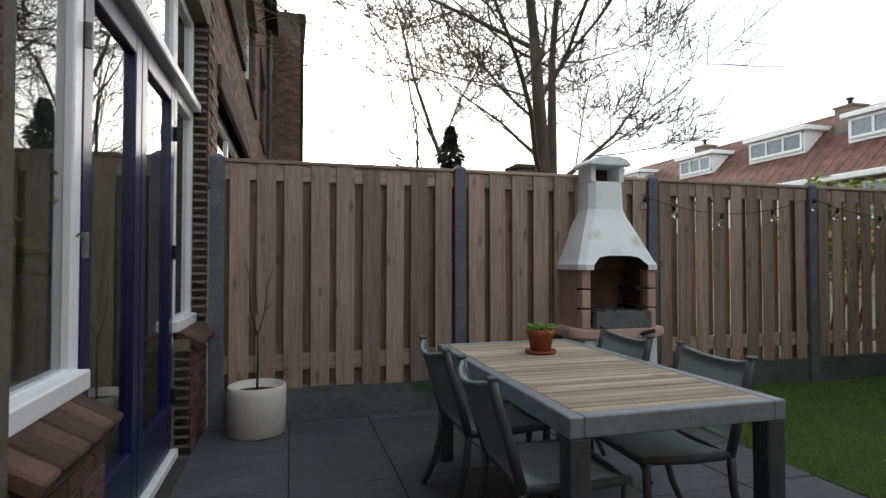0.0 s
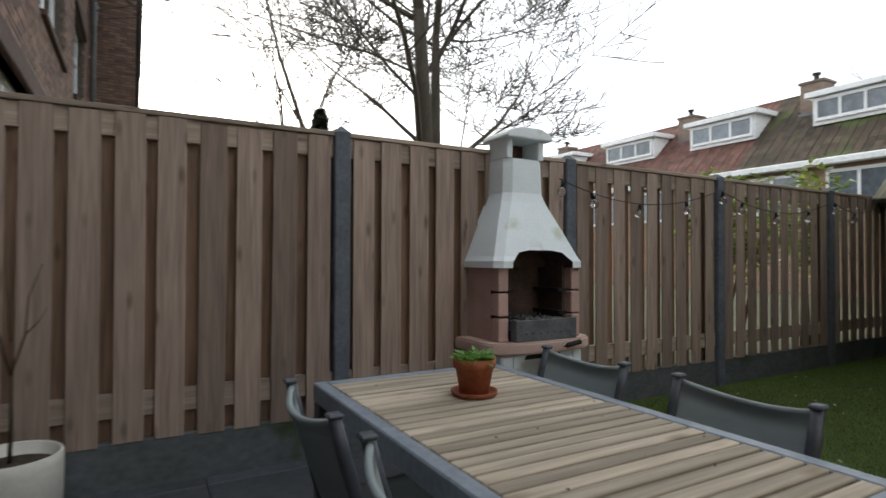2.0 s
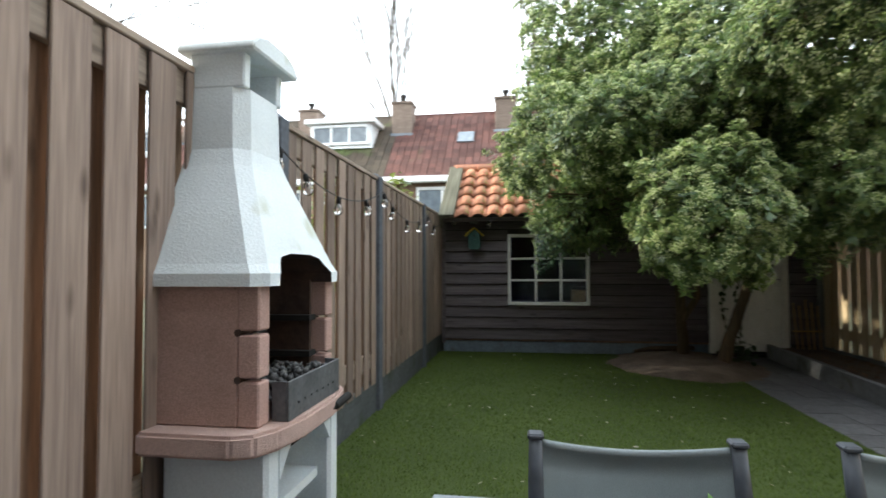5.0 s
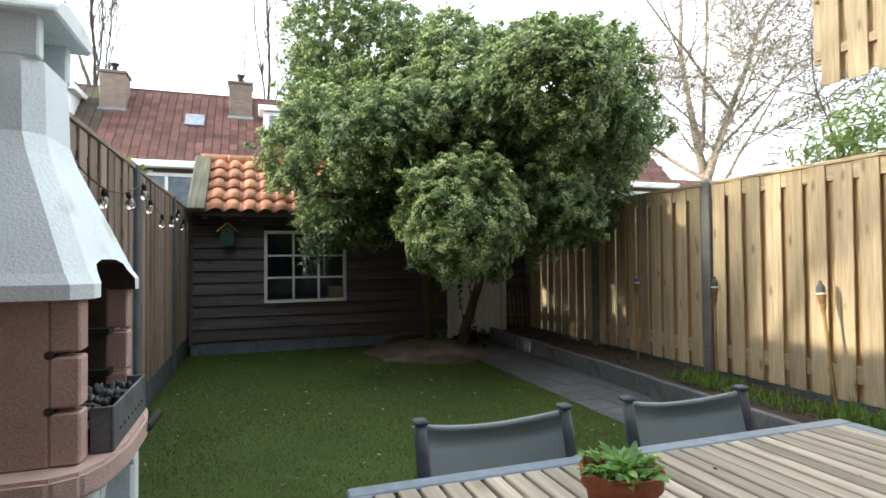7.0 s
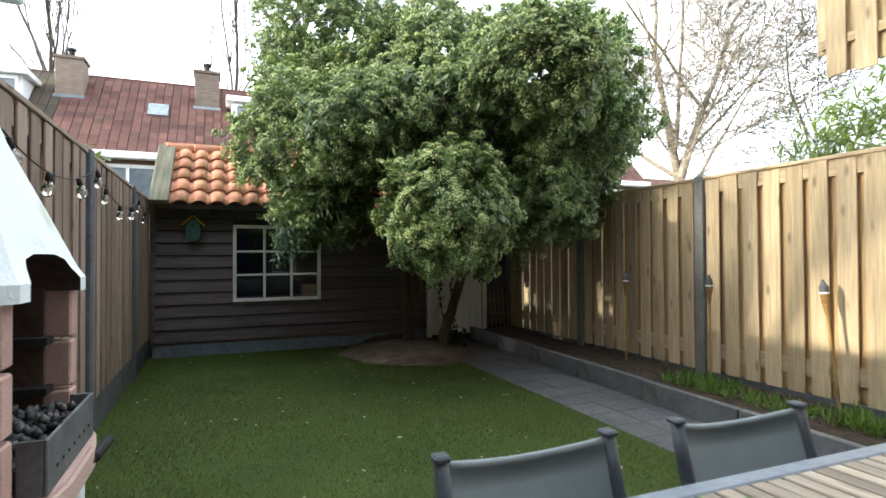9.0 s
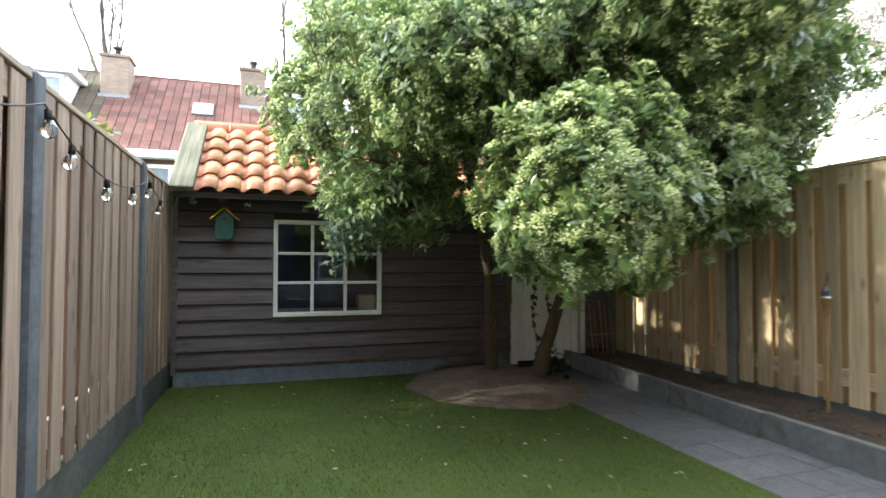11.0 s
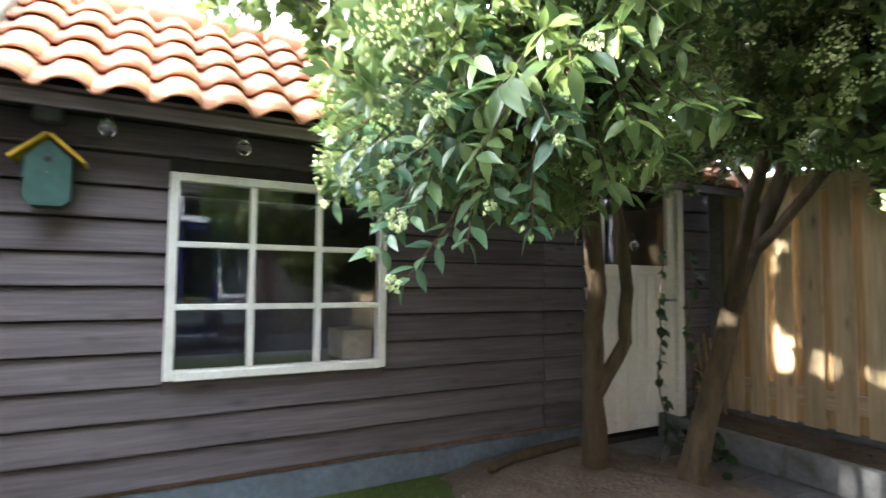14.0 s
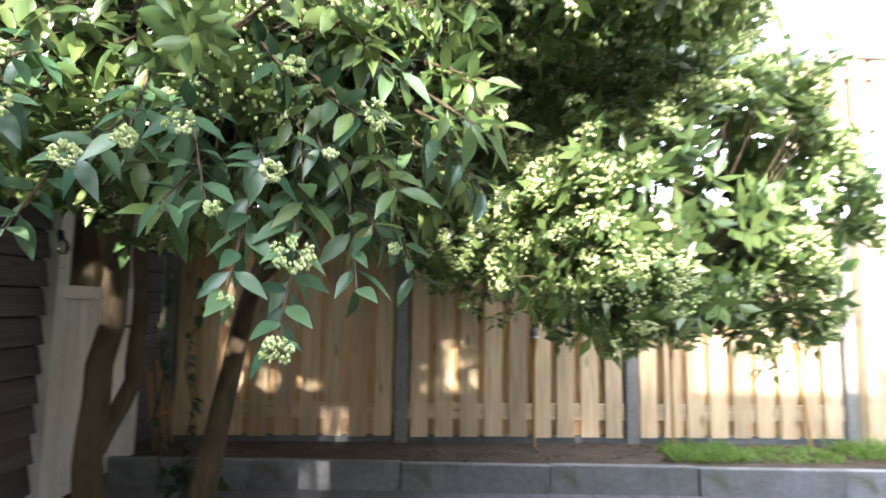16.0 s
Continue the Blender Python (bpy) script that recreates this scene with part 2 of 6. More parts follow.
M_SLING = material("grey_sling", (0.28, 0.32, 0.325), (0.24, 0.275, 0.28), scale=(8, 8, 8), rough=0.75, bump=0.4, fine=900, vary=0.05)
M_SLAT = wood("table_slat", (0.44, 0.375, 0.29), (0.28, 0.235, 0.18), axis=0, knots=(0.16, 0.11, 0.07), vary=0.32)
M_TERRA = material("terracotta", (0.36, 0.115, 0.055), (0.28, 0.085, 0.042), scale=(9, 9, 9), rough=0.75, bump=0.2, vary=0.04)
M_POT = material("pale_pot", (0.62, 0.6, 0.55), (0.56, 0.54, 0.49), scale=(6, 6, 6), grainy=(0.94, 1.05), rough=0.7, bump=0.25, vary=0.03)
M_HERB = leafy("herb_leaves", (0.09, 0.22, 0.035), (0.2, 0.36, 0.08))
M_LEAF = leafy("shrub_leaves", (0.06, 0.115, 0.04), (0.185, 0.255, 0.08), rough=0.3, through_light=0.32)
M_FLOWER = leafy("shrub_flowers", (0.31, 0.42, 0.12), (0.7, 0.73, 0.46), rough=0.6, through_light=0.2, spec=0.2)
M_BUDSTALK = material("bud_stalk", (0.22, 0.28, 0.09), (0.16, 0.16, 0.06), rough=0.7)
M_IVY = leafy("ivy_leaves", (0.012, 0.035, 0.012), (0.04, 0.075, 0.025), rough=0.35)
M_LAUREL = leafy("laurel_leaves", (0.05, 0.10, 0.02), (0.22, 0.26, 0.07), rough=0.4)
M_BAMBOO = leafy("bamboo_leaves", (0.09, 0.15, 0.03), (0.25, 0.33, 0.09))
M_FIR = leafy("fir_needles", (0.012, 0.026, 0.013), (0.03, 0.05, 0.022), through_light=0.1)
M_DEAD = leafy("fallen_leaves", (0.22, 0.2, 0.14), (0.42, 0.4, 0.33), rough=0.8)
M_BARK = material("bark", (0.125, 0.09, 0.052), (0.06, 0.046, 0.03), scale=(22, 22, 5), rough=0.9, bump=0.8, fine=60, distance=0.01)
M_BARK_FAR = material("tree_bark", (0.10, 0.085, 0.065), (0.06, 0.05, 0.04), scale=(8, 8, 2), rough=0.95, bump=0.5)
M_BIRCH = material("birch_bark", (0.32, 0.275, 0.215), (0.12, 0.1, 0.075), scale=(5, 5, 9), rough=0.9, bump=0.4)
M_ROOF_RED = material("roof_red", (0.125, 0.058, 0.045), (0.085, 0.043, 0.035), scale=(2, 2, 2), rough=0.8, per="island", vary=0.3, spots=((0.09, 0.09, 0.04), 0.5, 0.62))
M_ROOF_DARK = material("roof_dark_red", (0.115, 0.05, 0.04), (0.072, 0.036, 0.03), scale=(2, 2, 2), rough=0.8, per="island", vary=0.3, spots=((0.08, 0.085, 0.04), 0.5, 0.64))
M_ROOF_BROWN = material("roof_brown", (0.068, 0.05, 0.036), (0.046, 0.038, 0.027), scale=(2, 2, 2), rough=0.8, per="island", vary=0.3, spots=((0.075, 0.10, 0.03), 0.6, 0.56))
M_FAR_WALL = material("far_brick", (0.27, 0.18, 0.13), (0.19, 0.125, 0.09), scale=(2, 2, 12), rough=0.9)
M_CHIMNEY = material("chimney_brick", (0.20, 0.155, 0.125), (0.14, 0.105, 0.085), scale=(3, 3, 14), rough=0.9)
M_FAR_WHITE = material("far_white", (0.78, 0.79, 0.8), (0.7, 0.71, 0.72), rough=0.5, vary=0.03)
M_FAR_GLASS = material("far_glass", (0.16, 0.19, 0.22), (0.10, 0.12, 0.14), rough=0.08, bump=0.0, spec=0.8)
M_LEAD = material("lead", (0.2, 0.23, 0.26), (0.14, 0.16, 0.18), rough=0.6)
M_PIPE = material("zinc_pipe", (0.25, 0.27, 0.28), (0.18, 0.2, 0.21), rough=0.5, metal=0.3)
M_BIRD_G = material("green_paint", (0.035, 0.09, 0.075), (0.025, 0.065, 0.055), rough=0.6, vary=0.02)
M_BIRD_Y = material("yellow_paint", (0.62, 0.42, 0.03), (0.5, 0.33, 0.03), rough=0.6, vary=0.02)
M_CARD = material("cardboard", (0.42, 0.31, 0.2), (0.36, 0.26, 0.16), rough=0.9)
M_BLACK = material("black_plastic", (0.012, 0.012, 0.012), (0.01, 0.01, 0.01), rough=0.5)
M_CANE = wood("bamboo_cane", (0.42, 0.27, 0.10), (0.33, 0.2, 0.07))
M_WEAVE = material("cane_weave", (0.30, 0.17, 0.06), (0.16, 0.09, 0.03), scale=(40, 40, 40), rough=0.8, bump=0.7)
M_CURTAIN = material("curtain", (0.36, 0.37, 0.35), (0.3, 0.31, 0.3), scale=(3, 30, 1), rough=0.95, vary=0.02)

# ---- builders ----


def part(name, bm, mat, parent=None, label="", smooth=False):
    """Links a bmesh (or a finished mesh) as one object under a thing or a part."""
    if isinstance(bm, bpy.types.Mesh):
        me = bm
    else:
        me = bpy.data.meshes.new(name)
        bm.to_mesh(me)
        bm.free()
        me.materials.append(mat)
        if smooth:
            me.polygons.foreach_set("use_smooth", [True] * len(me.polygons))
    ob = new(name, me)
    if parent:
        ob.parent = parent
    if label:
        ob["label"] = label
    return ob


def thing(name, label, category, x=0, y=0, z=0, group="", kind="", rz=0):
    ob = new(name)
    ob.empty_display_size = 0.1
    ob.matrix_world = pose(x, y, z, 0, 0, rz)
    return tagged(ob, label, category, group, kind)


def box(bm, x0, x1, y0, y1, z0, z1, bev=0.0, m=None):
    r = bmesh.ops.create_cube(bm, size=1.0, matrix=Matrix.Translation(((x0 + x1) / 2, (y0 + y1) / 2, (z0 + z1) / 2)) @ Matrix.Diagonal((abs(x1 - x0), abs(y1 - y0), abs(z1 - z0), 1)))
    vs = r["verts"]
    if bev:
        es = list({e for v in vs for e in v.link_edges})
        out = bmesh.ops.bevel(bm, geom=es, offset=bev, segments=1, affect="EDGES")
        vs = list({v for f in out["faces"] for v in f.verts} | {v for v in vs if v.is_valid})
    if m is not None:
        bmesh.ops.transform(bm, matrix=m, verts=vs)
    return bm


def cube(x0, x1, y0, y1, z0, z1, bev=0.0):
    return box(bmesh.new(), x0, x1, y0, y1, z0, z1, bev)


def mesh_of(name, bm, mat, smooth=False):
    me = bpy.data.meshes.new(name)
    bm.to_mesh(me)
    bm.free()
    me.materials.append(mat)
    if smooth:
        me.polygons.foreach_set("use_smooth", [True] * len(me.polygons))
    return me


def raw_mesh(name, verts, faces, mat, smooth=False):
    me = bpy.data.meshes.new(name)
    me.from_pydata(verts, [], faces)
    me.materials.append(mat)
    if smooth:
        me.polygons.foreach_set("use_smooth", [True] * len(me.polygons))
    me.update()
    return me


def piece(name, me, parent, x, y, z, rx=0, ry=0, rz=0):
    ob = new(name, me)
    ob.parent = parent
    ob.matrix_local = pose(x, y, z, rx, ry, rz)
    return ob


def lathe(bm, profile, seg=28, at=(0, 0, 0)):
    """A turned shape from (radius, height) pairs."""
    rings = []
    for r, z in profile:
        rings.append([bm.verts.new((at[0] + r * math.cos(2 * math.pi * k / seg), at[1] + r * math.sin(2 * math.pi * k / seg), at[2] + z)) for k in range(seg)])
    for a, b in zip(rings, rings[1:]):
        for k in range(seg):
            bm.faces.new((a[k], a[(k + 1) % seg], b[(k + 1) % seg], b[k]))
    bm.faces.new(list(reversed(rings[0])))
    bm.faces.new(rings[-1])
    return bm


def tube_lists(verts, faces, pts, radii, sides=6):
    """Adds a tapered tube along points to lists of vertices and faces."""
    first = None
    prev = None
    for i, (p, r) in enumerate(zip(pts, radii)):
        d = (pts[min(i + 1, len(pts) - 1)] - pts[max(i - 1, 0)]).normalized()
        u = d.cross(Vector((0.31, 0.2, 0.93)))
        if u.length < 0.05:
            u = d.cross(Vector((1, 0, 0)))
        u.normalize()
        v = d.cross(u)
        base = len(verts)
        for k in range(sides):
            a = 2 * math.pi * k / sides
            q = p + u * (r * math.cos(a)) + v * (r * math.sin(a))
            verts.append((q.x, q.y, q.z))
        if prev is not None:
            for k in range(sides):
                faces.append((prev + k, prev + (k + 1) % sides, base + (k + 1) % sides, base + k))
        else:
            first = base
        prev = base
    faces.append(tuple(range(first, first + sides))[::-1])
    faces.append(tuple(range(prev, prev + sides)))


def tube(name, pts, radii, mat, parent=None, sides=8, label=""):
    vs, fs = [], []
    pts = [Vector(p) for p in pts]
    if not isinstance(radii, (list, tuple)):
        radii = [radii] * len(pts)
    tube_lists(vs, fs, pts, radii, sides)
    ob = part(name, raw_mesh(name, vs, fs, mat, True), mat, parent, label)
    return ob


def boxes_mesh(name, lows, highs, mat, chamfer=0.0):
    """Many loose boxes in one mesh."""
    lows, highs = np.asarray(lows, float), np.asarray(highs, float)
    c = np.array([[0, 0, 0], [1, 0, 0], [1, 1, 0], [0, 1, 0], [0, 0, 1], [1, 0, 1], [1, 1, 1], [0, 1, 1]])
    v = (lows[:, None, :] + c[None] * (highs - lows)[:, None, :]).reshape(-1, 3)
    f = np.array([[0, 3, 2, 1], [4, 5, 6, 7], [0, 1, 5, 4], [1, 2, 6, 5], [2, 3, 7, 6], [3, 0, 4, 7]])
    fs = (np.arange(len(lows))[:, None, None] * 8 + f[None]).reshape(-1, 4)
    return raw_mesh(name, v.tolist(), fs.tolist(), mat)


def many(verts, faces, mats):
    """Copies of one small shape under many matrices: vertices and faces as arrays."""
    verts, faces, mats = np.asarray(verts, float), np.asarray(faces), np.asarray(mats)
    v = np.einsum("nij,vj->nvi", mats[:, :3, :3], verts) + mats[:, None, :3, 3]
    f = faces[None] + (np.arange(len(mats)) * len(verts))[:, None, None]
    return v.reshape(-1, 3), f.reshape(-1, faces.shape[1])


def array_mesh(name, v, f, mat, smooth=False):
    me = bpy.data.meshes.new(name)
    k = f.shape[1]
    me.vertices.add(len(v))
    me.vertices.foreach_set("co", v.astype(np.float32).ravel())
    me.loops.add(f.size)
    me.loops.foreach_set("vertex_index", f.astype(np.int32).ravel())
    me.polygons.add(len(f))
    me.polygons.foreach_set("loop_start", np.arange(0, f.size, k, dtype=np.int32))
    me.update(calc_edges=True)
    if smooth:
        me.polygons.foreach_set("use_smooth", [True] * len(me.polygons))
    me.materials.append(mat)
    return me


# ---- ground, terrace, lawn, path ----
FY, RY, SX = 4.45, -0.76, 8.69
bm = bmesh.new()
bmesh.ops.create_grid(bm, x_segments=2, y_segments=2, size=400)
ground = part("ground", bm, M_GROUND)
ground.location.z = -0.06
tagged(ground, "dark earth and grass round the gardens", "ground", kind="structure")

terrace = part("terrace", cube(-0.7, 3.0, -0.42, 4.44, -0.055, -0.012), M_JOINT)
tagged(terrace, "terrace of dark grey square concrete tiles", "terrace", kind="structure")
tile_me = mesh_of("tile", cube(-0.302, 0.302, -0.302, 0.302, -0.045, 0.0, 0.004), M_TILE)
cut_tile = mesh_of("tile", cube(-0.245, 0.245, -0.302, 0.302, -0.045, 0.0, 0.004), M_TILE)
cut_row = mesh_of("tile", cube(-0.302, 0.302, -0.2, 0.24, -0.045, 0.0, 0.004), M_TILE)
cut_both = mesh_of("tile", cube(-0.245, 0.245, -0.2, 0.24, -0.045, 0.0, 0.004), M_TILE)
for i in range(6):
    for j in range(8):
        x, y = -0.25 + 0.61 * i, 4.0 - 0.61 * j
        if i == 5:
            x = 2.745
        if j == 7:
            y = -0.21
        piece("tile", (cut_both if j == 7 else cut_tile) if i == 5 else (cut_row if j == 7 else tile_me), terrace, x, y, random.uniform(-0.0015, 0.0015), random.uniform(-0.15, 0.15), random.uniform(-0.15, 0.15))
tile_edge = mesh_of("tile", cube(-0.302, 0.302, -0.06, 0.06, -0.045, 0.0, 0.004), M_TILE)
for i in range(6):
    x = -0.25 + 0.61 * i
    if x + 0.3 < 3.05:
        piece("tile", tile_edge, terrace, x, 4.37, 0.0)

path = part("garden_path", cube(3.0, SX, -0.2, 0.84, -0.055, -0.006), M_PATH_JOINT)
tagged(path, "straight garden path of worn grey concrete pavers", "path", kind="structure")
paver_me = mesh_of("paver", cube(-0.147, 0.147, -0.147, 0.147, -0.045, 0.0, 0.003), M_PATH)
for i in range(19):
    for j in range(1, 4):
        piece("paver", paver_me, path, 3.15 + 0.3 * i, -0.21 + 0.3 * j, random.uniform(-0.002, 0.002) - 0.002, random.uniform(-0.3, 0.3), random.uniform(-0.3, 0.3))

bm = bmesh.new()
bmesh.ops.create_grid(bm, x_segments=40, y_segments=26, size=1.0, matrix=Matrix.Translation(((3.0 + SX) / 2, (0.85 + 4.43) / 2, 0)) @ Matrix.Diagonal(((SX - 3.0) / 2, (4.43 - 0.85) / 2, 1, 1)))
for v in bm.verts:
    v.co.z = 0.006 * noise.noise(v.co * 1.3)
lawn = part("lawn", bm, M_TURF)
tagged(lawn, "short green lawn of artificial turf with fallen leaves", "lawn", kind="structure")

rng = np.random.default_rng(5)
N = 90000
gx, gy = rng.uniform(3.0, SX - 0.05, N), rng.uniform(0.85, 4.42, N)
keep = ((gx - 8.0) / 1.15) ** 2 + ((gy - 1.15) / 0.95) ** 2 > 1
gx, gy = gx[keep], gy[keep]
a = rng.uniform(0, 2 * np.pi, len(gx))
h = rng.uniform(0.012, 0.026, len(gx))
lean = rng.uniform(0.2, 1.1, len(gx)) * h
v = np.zeros((len(gx), 3, 3))
w = 0.0022
v[:, 0] = np.stack([gx - w * np.sin(a), gy + w * np.cos(a), np.zeros_like(gx)], 1)
v[:, 1] = np.stack([gx + w * np.sin(a), gy - w * np.cos(a), np.zeros_like(gx)], 1)
v[:, 2] = np.stack([gx + lean * np.cos(a), gy + lean * np.sin(a), h], 1)
blades = part("grass", array_mesh("grass", v.reshape(-1, 3), np.arange(len(gx) * 3).reshape(-1, 3), M_BLADE), M_BLADE)
tagged(blades, "short green artificial grass blades on the lawn", "grass", kind="stuff")

# soil mound under the shrub
bm = bmesh.new()
bmesh.ops.create_grid(bm, x_segments=50, y_segments=44, size=1.0, matrix=Matrix.Translation((7.85, 1.15, 0)) @ Matrix.Diagonal((1.2, 1.05, 1, 1)))
for v in bm.verts:
    q = ((v.co.x - 7.95) / 1.1) ** 2 + ((v.co.y - 1.2) / 0.92) ** 2
    q += 0.18 * noise.noise(v.co * 2.2)
    v.co.z = 0.13 * max(-0.3, 1 - q) + 0.02 * noise.noise(v.co * 9) - 0.005
    v.co.x = min(v.co.x, SX - 0.01)
mound = part("soil_mound", bm, M_MOUND, smooth=True)
tagged(mound, "low mound of dry brown soil under the shrub", "soil", kind="structure")

# raised bed with concrete edging, a little askew to the fence
def kerb_y(x):
    return 0.1 - 0.043 * (x - 4.25)


bm = bmesh.new()
ring = []
for x in (2.7, 4.5, 6.5, SX):
    y1 = kerb_y(x) - 0.02
    ring.append([bm.verts.new(p) for p in ((x, RY - 0.05, -0.05), (x, y1, -0.05), (x, y1, 0.13), (x, (y1 + RY) / 2, 0.145), (x, RY - 0.05, 0.13))])
for a, b in zip(ring, ring[1:]):
    for k in range(5):
        bm.faces.new((a[k], a[(k + 1) % 5], b[(k + 1) % 5], b[k]))
bm.faces.new(ring[0]), bm.faces.new(ring[-1][::-1])
bmesh.ops.recalc_face_normals(bm, faces=bm.faces)
box(bm, -0.5, 2.7, RY - 0.05, -0.42, -0.05, 0.1)
bed = part("planting_bed", bm, M_SOIL)
tagged(bed, "raised bed of dark soil beside the fence", "soil", kind="structure")
kerb = thing("kerb", "grey concrete edging slabs holding the raised bed", "kerb", kind="structure")
kerb_me = mesh_of("kerb_slab", cube(-0.497, 0.497, -0.03, 0.03, -0.05, 0.18, 0.006), M_KERB)
for i in range(9):
    x = 8.18 - 1.0 * i
    piece("kerb_slab", kerb_me, kerb, x, (kerb_y(x) if x > 3 else -0.39) + random.uniform(-0.004, 0.004), random.uniform(-0.006, 0.006), 0, 0, (-2.46 if x > 3 else 0) + random.uniform(-0.4, 0.4))

# ---- fences ----


def fence_panel(x0, x1, y, front, mats, label, top=2.03, foot=0.25, name="fence"):
    """One bay: boards on both sides of three rails, under a cap. front is +1 or -1 along y."""
    m_front, m_back, m_rail = mats
    f = thing(name, label, "fence", (x0 + x1) / 2, y, 0, "fence panels")
    half = (x1 - x0) / 2
    tight = 0.08 if x1 < 5.0 or y < 0 else (0.064 if x1 < 6.0 else 0.053)
    wide = 0.072 if tight > 0.07 else 0.066
    n = max(2, round((x1 - x0) / 0.2))
    pitch = (x1 - x0) / n
    h = top - 0.03 - foot
    fr = mesh_of("board", cube(-wide, wide, -0.0065, 0.0065, 0, h, 0.003), m_front)
    bk = mesh_of("board", cube(-tight, tight, -0.0065, 0.0065, 0, h, 0.003), m_back)
    for k in range(n):
        piece("board", fr, f, -half + pitch * (k + 0.5) + random.uniform(-0.006, 0.006), front * 0.026, foot + random.uniform(-0.006, 0.004), random.uniform(-0.2, 0.2), random.uniform(-0.15, 0.15), random.uniform(-0.8, 0.8))
    for k in range(n + 1):
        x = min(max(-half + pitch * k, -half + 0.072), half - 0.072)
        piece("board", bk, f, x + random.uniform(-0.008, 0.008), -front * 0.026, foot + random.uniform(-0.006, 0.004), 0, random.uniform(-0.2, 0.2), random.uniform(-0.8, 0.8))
    rail = mesh_of("rail", cube(-half, half, -0.017, 0.017, -0.065, 0.065, 0.003), m_rail)
    for z in (foot + 0.2, top - 0.092):
        piece("rail", rail, f, 0, 0, z)
    cap = mesh_of("cap", cube(-half, half, -0.04, 0.04, -0.015, 0.015, 0.004), m_rail)
    piece("cap", cap, f, 0, 0, top - 0.012)
    return f


def fence_post(x, y, top, label, w=0.05, foot=-0.05):
    bm = cube(-w, w, -w * 1.1, w * 1.1, foot, top - 0.03, 0.008)
    t = bmesh.ops.create_cone(bm, cap_ends=True, segments=4, radius1=w * 1.2, radius2=w * 0.4, depth=0.03, matrix=Matrix.Translation((0, 0, top - 0.016)) @ Matrix.Rotation(math.pi / 4, 4, "Z"))
    ob = part("fence_post", bm, M_POST)
    ob.matrix_world = pose(x, y, 0)
    return tagged(ob, label, "post", "fence posts")


def base_plate(x0, x1, y, top=0.26):
    ob = part("base_plate", cube(x0, x1, y - 0.025, y + 0.025, -0.05, top, 0.005), M_PLATE)
    return tagged(ob, "grey concrete base plate under the fence boards", "base plate", "fence base plates")


NORTH = [-0.48, 1.45, 3.36, 5.29, 7.36, 9.2]
for x in NORTH[:-1]:
    fence_post(x, FY, 2.07, "dark grey concrete fence post with pointed top", 0.052)
for a, b in zip(NORTH, NORTH[1:]):
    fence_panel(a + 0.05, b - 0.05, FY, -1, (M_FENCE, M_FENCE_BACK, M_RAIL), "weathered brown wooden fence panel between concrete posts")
    base_plate(a + 0.05, b - 0.05, FY)
SOUTH = [8.62, 6.72, 4.81, 2.93, 1.05, -0.6]
for x in SOUTH:
    sp = fence_post(x, RY, 2.07, "grey concrete post of the yellowish fence", 0.052)
    sp.data.materials[0] = M_POST_SUN
for b, a in zip(SOUTH, SOUTH[1:]):
    fence_panel(a + 0.05, b - 0.05, RY, 1, (M_FENCE_NEW, M_FENCE_NEW_GAP_SHADE, M_RAIL_NEW), "yellowish wooden fence panel between concrete posts", foot=0.18)
    base_plate(a + 0.05, b - 0.05, RY, 0.185)

# ---- shed ----
DOOR0, DOOR1 = -0.29, 0.62
shed = thing("garden_shed", "black weatherboarded shed with orange pantile roof", "shed", SX + 1.2, 1.8, 0)
part("plinth", cube(-1.19, 1.2, 0.62 - 1.8, 4.38 - 1.8, -0.05, 0.158, 0.01), M_PLINTH, shed, "blue-grey painted plinth")
for y0, y1, z0, z1 in ((0.66, 2.26, 0.12, 2.0), (3.42, 4.38, 0.12, 2.0), (2.26, 3.42, 0.12, 0.69), (2.26, 3.42, 1.72, 2.0), (-0.9, -0.33, 0.0, 2.0), (-0.33, 0.66, 1.98, 2.0)):
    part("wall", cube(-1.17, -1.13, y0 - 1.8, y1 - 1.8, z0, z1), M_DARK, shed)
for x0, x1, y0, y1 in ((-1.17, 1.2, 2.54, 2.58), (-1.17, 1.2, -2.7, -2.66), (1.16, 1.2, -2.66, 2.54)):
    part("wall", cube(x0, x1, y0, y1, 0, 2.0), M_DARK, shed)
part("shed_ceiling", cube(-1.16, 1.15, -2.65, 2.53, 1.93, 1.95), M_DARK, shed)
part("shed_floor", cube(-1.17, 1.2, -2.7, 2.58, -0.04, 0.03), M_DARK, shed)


def shed_board(y0, y1, z):
    bm = bmesh.new()
    prof = [(-0.018, -0.004), (-0.045, -0.004), (-0.046, 0.004), (-0.016, 0.145), (0.0, 0.145)]
    rows = [[bm.verts.new((px, yy, pz)) for px, pz in prof] for yy in (-(y1 - y0) / 2, (y1 - y0) / 2)]
    n = 1 + int((y1 - y0) / 0.12)
    rows = [rows[0]] + [[bm.verts.new((px, -(y1 - y0) / 2 + (y1 - y0) * q / n, pz + (0.004 * noise.noise(Vector((z * 9, y0 + 2.2 * q / n * (y1 - y0), 0))) if pz < 0.01 else 0))) for px, pz in prof] for q in range(1, n)] + [rows[1]]
    for ra, rb in zip(rows, rows[1:]):
        for k in range(5):
            bm.faces.new((ra[k], ra[(k + 1) % 5], rb[(k + 1) % 5], rb[k]))
    bm.faces.new(rows[0][::-1]), bm.faces.new(rows[-1])
    bmesh.ops.recalc_face_normals(bm, faces=bm.faces)
    ob = part("board", bm, M_SHED, shed)
    ob.matrix_local = pose(-1.17, (y0 + y1) / 2 - 1.8, z, random.uniform(-0.12, 0.12))


